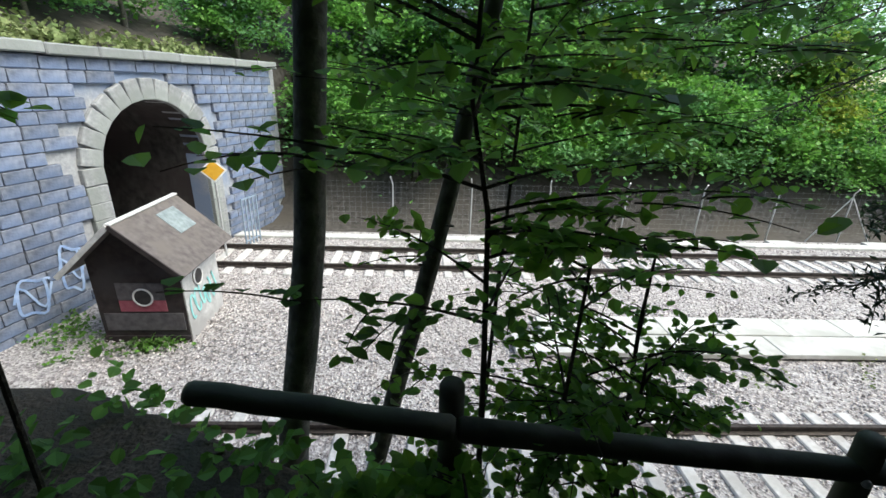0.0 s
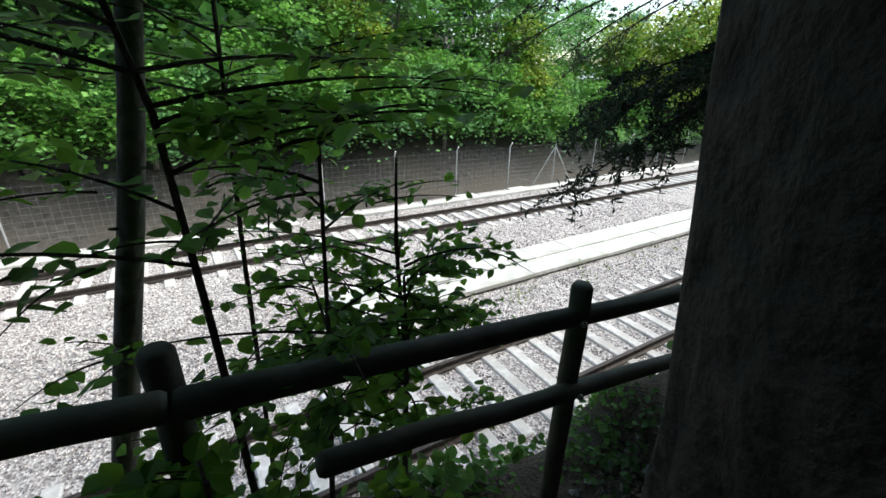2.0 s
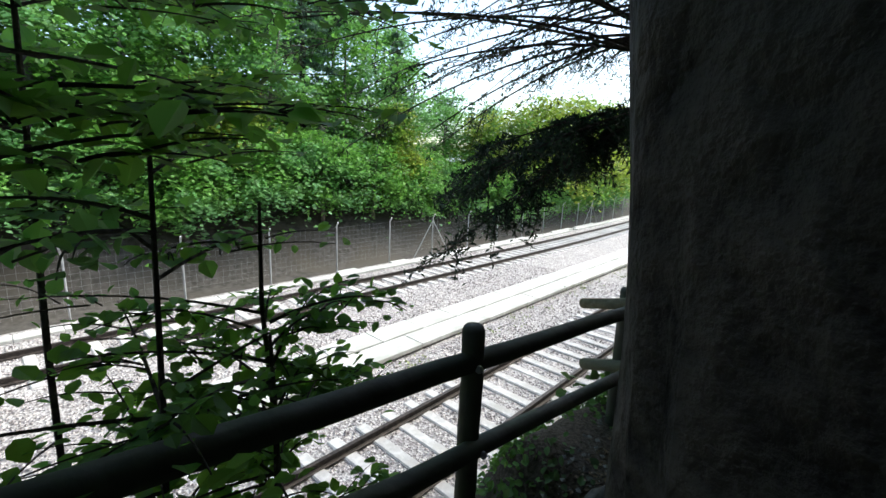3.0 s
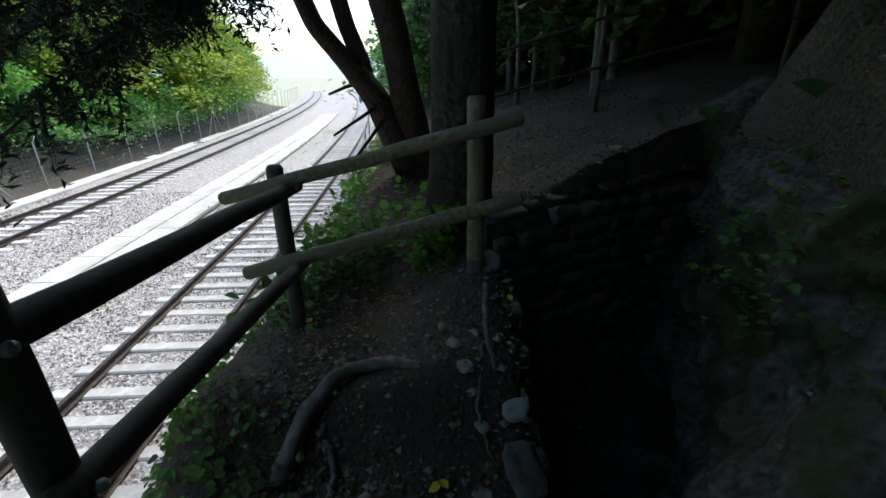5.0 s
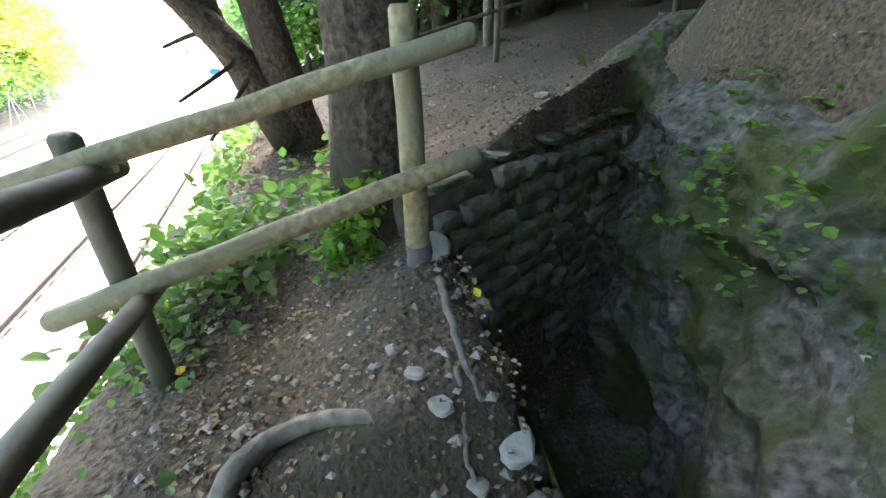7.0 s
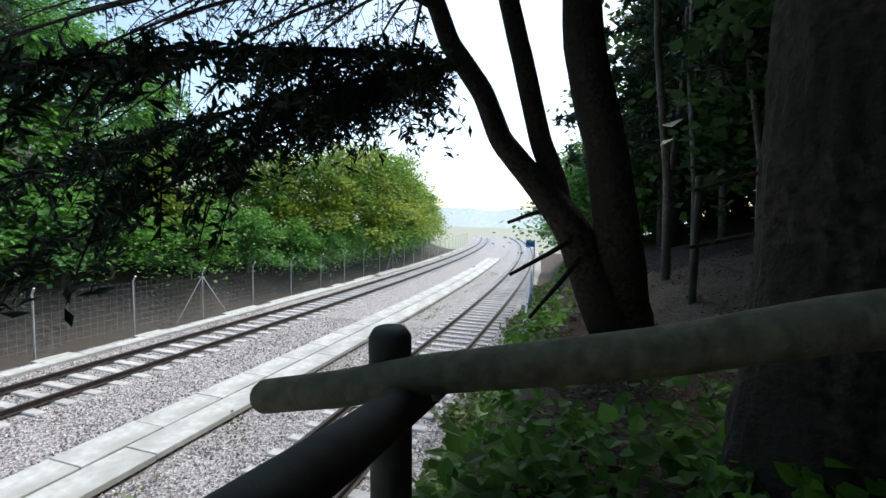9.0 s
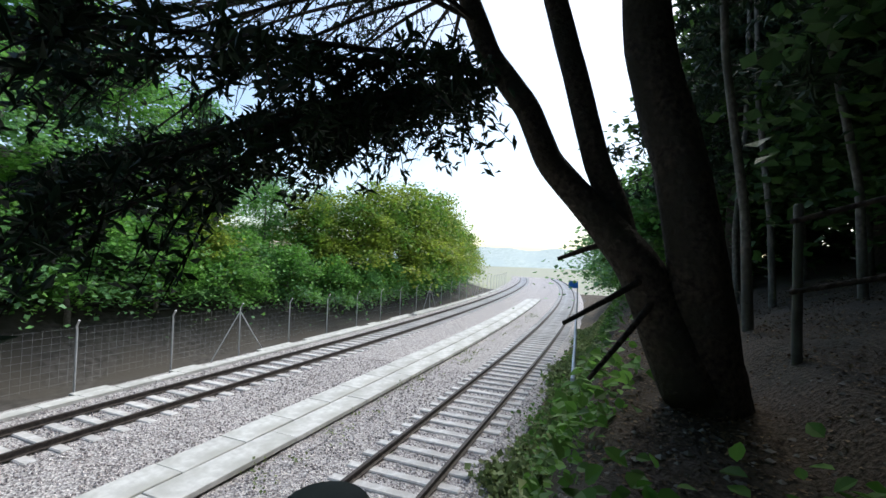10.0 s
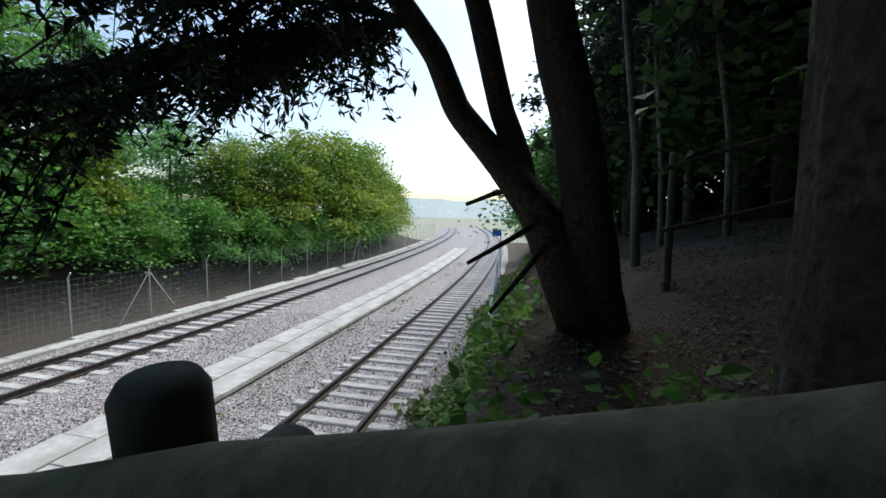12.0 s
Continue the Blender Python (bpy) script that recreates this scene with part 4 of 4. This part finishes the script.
def stem(name, pts, radii, material, label, category="tree", sides=18, rough=0.03, furrow=0.0):
    """A bare trunk with furrowed bark and a flared foot."""
    pts = np.asarray(pts, float)
    n = 150 if sides > 50 else 60
    u = np.linspace(0, 1, len(pts))
    t = np.linspace(0, 1, n)
    line = np.stack([np.interp(t, u, pts[:, i]) for i in range(3)], axis=1)
    for i in range(3):
        line[1:-1, i] = (line[:-2, i] + line[1:-1, i] + line[2:, i]) / 3
    rad = np.interp(t, u, radii)
    v, f = tube_data(line, rad, sides, 0.0)
    v = np.array(v).reshape(n, sides, 3)
    for i in range(n):
        for j in range(sides):
            a = 2 * math.pi * j / sides
            q = (math.cos(a) * 5.5 * rad[i] / 0.2, math.sin(a) * 5.5 * rad[i] / 0.2, line[i, 2] * 1.5)
            k = abs(noise.noise(q)) * 2 - 0.4 + 0.5 * noise.noise((q[0] * 2.3, q[1] * 2.3, q[2] * 3.0))
            low = 0.10 * noise.noise((math.cos(a) * 1.2, math.sin(a) * 1.2, line[i, 2] * 0.7))
            v[i, j] = line[i] + (v[i, j] - line[i]) * (1 + furrow * 1.6 * k + low * (1 if furrow else 0.4))
    return mesh_object(name, v.reshape(-1, 3), f, material, smooth=True)


def thing_stem(name, label, pts, radii, material, crown=None, **k):
    """A tree of its own: trunk and, where crown gives (first height, top, spread), branches."""
    t = empty(name, label, "tree", "trees by the path")
    o = stem("trunk", pts, radii, material, label, **k)
    o.parent = t
    p = np.asarray(pts, float)
    # dense crown above the view, added to keep sky light off the path
    if crown:
        z0, z1, spread = crown
        bw, bn = Batch(), Batch()
        for i in range(100):
            z = rng.uniform(z0, z1)
            q = np.array([np.interp(z, p[:, 2], p[:, 0]), np.interp(z, p[:, 2], p[:, 1]), z])
            a = rng.uniform(0, 2 * math.pi)
            r = spread * rng.uniform(0.6, 1.1) * (1.1 - 0.7 * (z - z0) / (z1 - z0))
            needle_branch(bw, bn, q, q + (math.cos(a) * r, math.sin(a) * r, -0.15 * r), 0.2, 26, 14, 0.34, 0.03)
        bw.made("branch", M_BARK, t)
        bn.made("needles", M_NEEDLE, t)
    elif material is M_BARK2:
        for i in range(6):
            b = Batch()
            f = rng.uniform(0.1, 0.8)
            q = np.array([np.interp(f, np.linspace(0, 1, len(p)), p[:, c]) for c in range(3)])
            a = rng.uniform(0, 2 * math.pi)
            b.tube([q, q + np.array((math.cos(a), math.sin(a), 0.2)) * rng.uniform(0.06, 0.16)], [0.011, 0.006], 5)
            b.made("twig_stub", M_BARK2, t)
    return t


# large trunk beside the start of the path
zt = float(ground_z(1.72, -4.02))
thing_stem("spruce_tree", "very dark rough-barked spruce close beside the path", [(1.74, -4.06, zt - 0.2), (1.73, -4.03, zt + 0.25), (1.73, -4.02, 4.4), (1.712, -3.988, 4.85), (1.688, -3.953, 5.4), (1.64, -3.88, 6.5), (1.6, -3.8, 8.0), (1.6, -3.8, 14.0)], (0.34, 0.26, 0.215, 0.205, 0.2, 0.195, 0.19, 0.1), M_BARK, crown=(9.0, 13.5, 3.0), sides=64, rough=0.012, furrow=0.03)
# big furrowed trunk beside the fence corner
zt = float(ground_z(4.92, -4.05))
thing_stem("spruce_tree", "thick furrowed grey-brown spruce behind the fence corner", [(4.93, -4.05, zt - 0.3), (4.93, -4.05, zt + 0.12), (4.92, -4.05, zt + 0.5), (4.92, -4.06, 6.0), (4.9, -4.1, 12.0)], (0.34, 0.26, 0.215, 0.195, 0.14), M_BARK, crown=(8.0, 12.0, 3.6), sides=72, rough=0.014, furrow=0.045)

# many-stemmed leaning conifer over the line
fork = empty("leaning_conifer", "dark many-stemmed conifer leaning out over the railway", "tree")
zt = float(ground_z(7.5, -3.78))


def limb(pts, radii, name="stem", sides=20, furrow=0.03):
    o = stem(name, pts, radii, M_BARK, "", sides=sides, rough=0.02, furrow=furrow)
    o.parent = fork
    return o


limb([(7.6, -3.82, zt - 0.3), (7.45, -3.74, zt + 0.3), (7.18, -3.63, 4.24), (7.16, -3.53, 4.84), (7.15, -3.31, 5.67), (7.1, -3.15, 8.0), (7.1, -3.1, 12.0)], (0.32, 0.22, 0.18, 0.17, 0.155, 0.13, 0.08))
limb([(7.4, -3.66, zt + 0.1), (7.2, -3.29, 4.19), (7.2, -3.02, 4.52), (7.2, -2.67, 4.93), (7.2, -2.5, 5.35), (7.2, -2.18, 5.8), (7.2, -1.96, 6.37), (7.3, -1.2, 8.2)], (0.2, 0.15, 0.12, 0.10, 0.095, 0.09, 0.08, 0.05))
limb([(7.25, -3.2, 4.3), (7.3, -3.14, 4.57), (7.3, -3.0, 4.93), (7.3, -2.81, 5.67), (7.3, -2.64, 6.29), (7.5, -2.4, 8.5)], (0.11, 0.10, 0.095, 0.09, 0.085, 0.06))
for p in ([(7.18, -3.38, 4.14), (6.9, -3.12, 3.98), (6.643, -2.866, 3.832)], [(7.2, -3.45, 4.05), (6.95, -3.24, 3.78), (6.689, -3.014, 3.507)], [(7.2, -3.12, 4.35), (7.2, -2.95, 4.3), (7.2, -2.75, 4.22)]):
    limb(p, (0.024, 0.02, 0.014), "dead_branch", 8, 0.0)
bw, bn = Batch(), Batch()
for k in range(17):
    org = [(7.2, -2.06, 6.1), (7.22, -1.8, 6.8), (7.26, -1.45, 7.6), (7.11, -3.2, 7.4), (7.38, -2.52, 7.2), (7.1, -3.14, 8.6)][k % 6]
    a = radians(rng.uniform(55, 205))
    l = rng.uniform(3.0, 6.2)
    e = (org[0] + math.cos(a) * l, org[1] + abs(math.sin(a)) * l, org[2] - l * rng.uniform(-0.02, 0.26))
    needle_branch(bw, bn, org, e, 0.25, 15, 10, 0.07, 0.022)
for e in ((5.4, 0.2, 5.1), (5.0, 1.4, 4.9), (6.3, 0.8, 5.0), (6.0, 2.2, 5.6), (4.2, 1.6, 6.0), (7.2, 2.6, 5.9), (8.4, 0.6, 6.1), (9.3, -0.2, 6.3), (8.9, -1.0, 5.6), (4.6, -0.6, 6.6), (3.6, 0.6, 6.7)):
    needle_branch(bw, bn, (7.21, -1.95, 6.4), e, 0.35, 20, 12, 0.07, 0.022)
for e in ((4.35, -1.1, 3.85), (4.7, -1.45, 4.3), (4.9, -0.7, 4.4), (5.4, -0.4, 4.6), (4.4, -1.6, 4.7), (5.5, -1.6, 4.6), (4.9, -1.1, 4.9)):
    needle_branch(bw, bn, (7.2, -2.3, 5.6), e, 0.15, 52, 30, 0.075, 0.025)
for k in range(9):
    needle_branch(bw, bn, (7.33, -2.58, 6.6 + 0.05 * k), (rng.uniform(4.3, 7.6), rng.uniform(-0.4, 3.2), rng.uniform(5.4, 7.2)), 0.3, 14, 10, 0.07, 0.024)
for k in range(26):
    z = 8.4 + 0.14 * k
    a = rng.uniform(0, 6.28)
    r = rng.uniform(1.8, 3.0)
    needle_branch(bw, bn, (7.1, -3.13, z), (7.1 + math.cos(a) * r, -3.15 + math.sin(a) * r, z - 0.15 * r), 0.2, 26, 14, 0.3, 0.028)
bw.made("branch", M_BARK, fork)
bn.made("needles", M_NEEDLE, fork)

# young trees behind the fence
thing_stem("young_tree", "slim grey-brown young trunk with small knots behind the fence", [(0.10, -1.95, 1.9), (0.22, -1.95, 3.2), (0.33, -1.95, 3.85), (0.42, -1.95, 4.5), (0.465, -1.95, 5.1), (0.50, -1.95, 5.56), (0.75, -1.95, 9.5)], (0.105, 0.09, 0.086, 0.08, 0.076, 0.074, 0.05), M_BARK2, sides=16, rough=0.05)
thing_stem("young_tree", "thin leaning young trunk behind the fence", [(0.5, -1.96, 1.9), (0.87, -1.96, 3.6), (1.04, -1.96, 4.33), (1.14, -1.96, 4.8), (1.22, -1.96, 5.25), (1.29, -1.96, 5.58), (1.8, -1.9, 9.0)], (0.06, 0.052, 0.048, 0.045, 0.042, 0.04, 0.025), M_BARK2, sides=12, rough=0.05)
# thin pale trunks in the wood
for x, y, lean, r in ((9.3, -4.42, 0.24, 0.055), (10.0, -5.62, 0.3, 0.05), (11.4, -5.2, 0.2, 0.05), (12.5, -5.0, -0.1, 0.05), (13.5, -6.2, 0.1, 0.09), (9.0, -6.9, 0.1, 0.1), (11.8, -6.4, 0.0, 0.08), (8.2, -6.3, -0.1, 0.07), (15.5, -5.4, 0.2, 0.1)):
    z = float(ground_z(x, y))
    thing_stem("young_tree", "thin pale bare trunk in the dark wood", [(x, y, z - 0.2), (x, y + 0.05, z + 1.2), (x + 0.1, y + lean, z + 3), (x + 0.1, y + lean * 1.6, z + 8)], (r, r * 0.85, r * 0.75, r * 0.4), M_BARK2, sides=10, rough=0.04)


# ---- leafy sapling at the fence ----
def twig_leaves(bw, bl, p0, p1, n, size, droop=0.08, rad=0.006):
    line = bezier(p0, (np.asarray(p0) + p1) / 2 + (0, 0, droop), p1, 8)
    bw.tube(line, np.linspace(rad, 0.0015, 8), 4, cap=False)
    ff = np.linspace(0.12, 1.0, n) + rng.normal(scale=0.02, size=n)
    q = np.stack([np.interp(ff, np.linspace(0, 1, 8), line[:, i]) for i in range(3)], axis=1)
    q += rng.normal(scale=(size * 0.45, size * 0.45, size * 0.12), size=q.shape)
    V, F = leaves_data(q, size, 0.72, 0.5, OVATE)
    bl.add(V, F)


def sapling(name, label, base, stem_pts, branches, reach, z0, z1, n, size, bias=(0, 0)):
    t = empty(name, label, "sapling", at=base)
    bw, bl = Batch(), Batch()
    sp = np.asarray(stem_pts, float) - base
    bw.tube(sp, np.linspace(0.016, 0.006, len(sp)), 7, 0.05)
    for k in range(branches):
        z = rng.uniform(z0, z1) - base[2]
        p = np.array([np.interp(z, sp[:, 2], sp[:, i]) for i in range(2)] + [z])
        a = rng.uniform(0, 2 * math.pi)
        r = reach * rng.uniform(0.45, 1.1)
        e = p + np.array([math.cos(a) * r + bias[0] * r, math.sin(a) * r * 0.75 + bias[1] * r, rng.uniform(-0.05, 0.30) * r])
        twig_leaves(bw, bl, p, e, n, size, rad=0.007)
        for j in range(4):
            f = rng.uniform(0.3, 0.9)
            m_ = p + (e - p) * f
            a2 = a + rng.choice((-1, 1)) * rng.uniform(0.5, 1.0)
            r2 = r * rng.uniform(0.3, 0.55)
            twig_leaves(bw, bl, m_, m_ + np.array([math.cos(a2) * r2, math.sin(a2) * r2 * 0.75, rng.uniform(-0.08, 0.15) * r2]), n // 2, size, 0.04, 0.004)
    bw.made("stem", M_BARK, t)
    bl.made("leaves", M_LEAFN, t, "broad dark green leaves")
    return t


sapling("beech_sapling", "leafy green beech sapling growing through the fence", (1.30, -2.6, 2.8), [(1.30, -2.6, 2.8), (1.27, -2.65, 3.7), (1.25, -2.68, 4.25), (1.22, -2.7, 4.85), (1.15, -2.68, 5.2), (1.2, -2.6, 6.4)], 26, 1.0, 4.3, 6.2, 18, 0.06, (0.05, 0.15))
sapling("beech_sapling", "bushy dark sapling with thin stems below the fence rail", (1.55, -2.6, 2.8), [(1.55, -2.6, 2.8), (1.58, -2.62, 3.4), (1.62, -2.6, 4.0), (1.66, -2.55, 4.8)], 15, 0.85, 3.5, 4.75, 13, 0.052, (0.05, 0.1))
sapling("beech_sapling", "low dark leafy shoots along the foot of the fence", (1.15, -3.1, 3.2), [(1.15, -3.1, 3.2), (1.16, -3.12, 3.5), (1.18, -3.14, 4.1)], 26, 0.6, 3.3, 4.0, 14, 0.065, (0.05, 0.05))
sapling("beech_sapling", "low dark leafy shoots beside the path", (0.5, -3.05, 3.2), [(0.5, -3.05, 3.2), (0.5, -3.08, 3.45), (0.52, -3.1, 3.65)], 10, 0.45, 3.3, 3.6, 12, 0.08, (0.0, -0.1))
sapling("beech_sapling", "tall thin sapling with bright leaves above the bank", (1.4, -1.7, 1.3), [(1.4, -1.7, 1.3), (1.45, -1.75, 4.0), (1.5, -1.7, 5.2), (1.55, -1.7, 7.0)], 36, 1.3, 4.8, 6.9, 20, 0.075, (0.1, 0.1))
sapling("beech_sapling", "small dark sapling with spreading leaves on the bank edge", (1.92, -2.62, 2.8), [(1.92, -2.62, 2.8), (1.92, -2.64, 3.4), (1.93, -2.64, 3.9), (1.94, -2.6, 4.2)], 22, 0.6, 3.4, 4.25, 14, 0.055, (-0.05, 0.1))
sapling("beech_sapling", "spreading sapling with fine dark twigs on the bank top", (2.1, -2.3, 2.6), [(2.1, -2.3, 2.6), (2.08, -2.32, 3.6), (2.05, -2.3, 4.2), (2.08, -2.25, 4.6)], 18, 0.8, 3.5, 4.5, 13, 0.052, (-0.05, 0.05))
sapling("beech_sapling", "leafy shoot hanging beside the path", (-0.7, -2.6, 2.9), [(-0.7, -2.6, 2.9), (-0.65, -2.6, 4.4), (-0.55, -2.6, 5.2), (-0.5, -2.5, 6.0)], 7, 0.5, 4.8, 5.8, 8, 0.08, (0.0, -0.1))


# ---- low plants ----
def patch(name, label, places, n, size, material, spread, height, flat=0.5, shape=None):
    pos = []
    for x, y in places:
        q = np.stack([x + rng.normal(scale=spread, size=n), y + rng.normal(scale=spread * 0.7, size=n), np.zeros(n)], axis=1)
        q[:, 2] = ground_z(q[:, 0], q[:, 1]) + 0.02 + height * rng.random(n) ** 1.4
        pos.append(q)
    V, F = leaves_data(np.concatenate(pos), size, flat, 0.5, shape)
    return tagged(mesh_object(name, V, F, material), label, "plants", kind="stuff")


patch("bank_weeds", "bright green weeds and brambles on the railway bank", [(x, -2.35 + 0.5 * rng.normal() * 0.6) for x in np.concatenate([np.arange(-1, 2.4, 0.4), np.arange(4.6, 8.5, 0.35)])], 90, 0.08, M_WEED, 0.22, 0.3, 0.5, OVATE)
patch("bank_herbs", "low pale green herbs on the steep bank below the fence", [(x, -2.2 + 0.35 * rng.normal()) for x in np.arange(2.0, 5.4, 0.1)], 80, 0.05, M_WEED, 0.2, 0.12, 0.5, OVATE)
patch("corner_bush", "bright green leafy brambles beside the fence corner", [(5.0, -3.0), (5.2, -3.3), (5.4, -3.6), (5.5, -3.9), (5.0, -2.8), (5.5, -3.1), (4.9, -2.6)], 130, 0.085, M_WEED, 0.2, 0.45, 0.55, OVATE)
patch("ivy", "dark glossy ivy round the foot of the trunk", [(4.72, -3.8), (4.85, -3.78), (4.65, -3.9), (4.95, -3.8)], 130, 0.06, M_LEAFN, 0.08, 0.4, 0.4, OVATE)
patch("grass_verge", "rough grass and weeds along the foot of the bank", [(x, -1.75 + 0.35 * rng.normal()) for x in np.arange(6, 34, 0.3)], 260, 0.15, M_GRASS, 0.3, 0.3, 0.15)
patch("verge_herbs", "green herbs on the lineside slope", [(x, -2.3 + 0.5 * rng.normal()) for x in np.arange(8, 24, 0.5)], 110, 0.11, M_WEED, 0.35, 0.5, 0.5, OVATE)
pos = []
for k in range(95):
    u, w = 3.9 + 0.55 * rng.normal(), 3.75 + 0.42 * rng.normal()
    if not (2.9 < u < 5.3 and 3.0 < w < 4.4):
        continue
    i, j = int((u - 2.3) / 0.025), int((w - 1.6) / 0.025)
    q = np.array([u, RY[i, j] + 0.08, w]) + rng.normal(scale=(0.06, 0.035, 0.03), size=(5, 3))
    pos.append(q)
V, F = leaves_data(np.concatenate(pos), 0.05, 0.8, 0.6, OVATE)
tagged(mesh_object("rock_plants", V, F, M_WEED), "small round-leaved pale green plants hanging on the mossy rock", "plants", kind="stuff")
patch("track_weeds", "sparse weeds growing between the rails", [(rng.uniform(1.5, 6), rng.uniform(-0.9, 1.3)) for k in range(26)], 26, 0.06, M_WEED, 0.18, 0.1, 0.6, OVATE)
patch("strip_weeds", "sparse dry weeds beside the concrete drain", [(rng.uniform(6, 40), rng.uniform(2.7, 3.6)) for k in range(60)], 22, 0.07, M_GRASS, 0.2, 0.3, 0.5)
patch("hut_weeds", "weeds along the foot of the hut", [(-4.9 + 0.5 * rng.normal(), 3.9 + 0.15 * rng.normal()) for k in range(12)] + [(-6.6 + 0.4 * rng.normal(), 4.3 + 0.4 * rng.normal()) for k in range(10)], 40, 0.1, M_WEED, 0.2, 0.25, 0.5)
patch("wall_top_plants", "grass and shrubs along the top of the tunnel wall", [(-8.6 + 0.26 * (y - 3.8) + rng.uniform(-1.0, 0), y) for y in np.arange(0, 13, 0.25)], 50, 0.16, M_GRASS, 0.25, 0.35, 0.3)

# ---- litter, pebbles and roots on the path ----
n = 26000
px, py = rng.uniform(0.2, 13.0, n), -3.0 - 3.6 * rng.random(n) ** 1.3
q = np.stack([px, py, ground_z(px, py) + 0.012], axis=1)
V, F = leaves_data(q, 0.03, 0.8, 0.4)
tagged(mesh_object("leaf_litter", V, F, M_FALLEN), "scattered brown fallen leaves on the soil", "leaf litter", kind="stuff")
b = Batch()
for k in range(6500):
    x, y = rng.uniform(1.5, 7.5), -2.85 - 3.2 * rng.random() ** 1.4
    r = 0.005 + 0.028 * rng.random() ** 4
    o = np.array([(r, 0, 0), (-r, 0, 0), (0, r, 0), (0, -r, 0), (0, 0, r * .6), (0, 0, -r * .6)]) * rng.uniform(0.6, 1.3, (6, 3))
    b.add(o + (x, y, float(ground_z(x, y)) + r * 0.25), octa_f)
tagged(b.made("path_stones", M_PEBBLE), "small grey stones trodden into the path", "pebbles", kind="stuff")
for x, y, s in ((3.62, -3.95, 1.0), (3.75, -3.9, 0.7), (3.45, -4.02, 0.8), (3.9, -3.85, 0.6), (3.2, -4.0, 0.9), (5.5, -5.45, 1.2), (3.1, -3.6, 0.6)):
    me = rubble(0.12 * s, 0.09 * s, 0.045 * s)
    me.materials.append(M_PEBBLE)
    o = new("stone", me)
    o.location = (x, y, float(ground_z(x, y)) + 0.015)
    o.rotation_euler = (0, 0, rng.uniform(0, 6))
    tagged(o, "flat grey stone lying on the trodden path", "stone", "stones on the path")


def root(pts, r0, r1):
    p = np.asarray([(x, y, float(ground_z(x, y)) + h) for x, y, h in pts])
    u = np.linspace(0, 1, len(p))
    t = np.linspace(0, 1, 22)
    line = np.stack([np.interp(t, u, p[:, i]) for i in range(3)], axis=1)
    for i in range(3):
        line[1:-1, i] = (line[:-2, i] + line[1:-1, i] + line[2:, i]) / 3
    line += rng.normal(scale=0.004, size=line.shape)
    v, f = tube_data(line, np.linspace(r0, r1, 22), 10, 0.06)
    tagged(mesh_object("tree_root", v, f, M_BARK2, smooth=True), "bare smooth tree root snaking over the path", "root", "roots on the path")


root([(3.35, -3.05, 0.0), (3.55, -3.14, 0.03), (3.72, -3.27, 0.04), (3.82, -3.42, 0.04), (3.78, -3.6, 0.03), (3.66, -3.78, -0.02)], 0.05, 0.028)
root([(3.5, -3.25, 0.0), (3.42, -3.3, 0.02), (3.25, -3.3, -0.01)], 0.022, 0.012)
root([(4.1, -4.13, 0.0), (3.95, -4.1, 0.03), (3.75, -4.07, 0.02), (3.6, -4.1, -0.01)], 0.02, 0.012)
root([(3.7, -4.05, 0.0), (3.5, -4.0, 0.015), (3.35, -4.05, 0.0)], 0.012, 0.006)
for x, y in ((3.92, -4.25), (3.26, -3.81), (5.2, -5.1), (4.35, -3.0), (4.6, -5.2)):
    V, F = leaves_data(np.array([(x, y, float(ground_z(x, y)) + 0.03), (x + 0.02, y + 0.01, float(ground_z(x, y)) + 0.032)]) if y > -4.26 else np.array([(x, y, float(path_top(x)) + 0.42)]), 0.055, 0.85, 0.5, OVATE)
    if y > -4.26:
        tagged(mesh_object("fallen_leaf", V, F, M_YLEAF), "bright yellow fallen leaf on the soil", "leaf", "yellow leaves")

# ---- far end of the line ----
bs = empty("blue_sign", "small blue sign plate on a post beside the line", "sign", at=(26.0, -1.3, -0.2))
b = Batch()
b.tube([(0, 0, 0), (0, 0, 3.4)], 0.03, 6)
b.made("post", M_GALV, bs)
part("sign_plate", box_bm((0.03, 0.45, 0.35), (-0.04, 0.2, 3.35), 0.005), M_BLUE, bs)
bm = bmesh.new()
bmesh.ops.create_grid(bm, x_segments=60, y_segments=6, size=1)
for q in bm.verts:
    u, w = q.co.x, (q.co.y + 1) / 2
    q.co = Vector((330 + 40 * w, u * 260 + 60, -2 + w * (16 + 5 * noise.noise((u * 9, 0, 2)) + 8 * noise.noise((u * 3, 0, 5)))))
tagged(part("far_wooded_hill", bm, M_HAZE), "wooded hillside at the far end of the line, haze put into its colour", "hill", kind="structure")
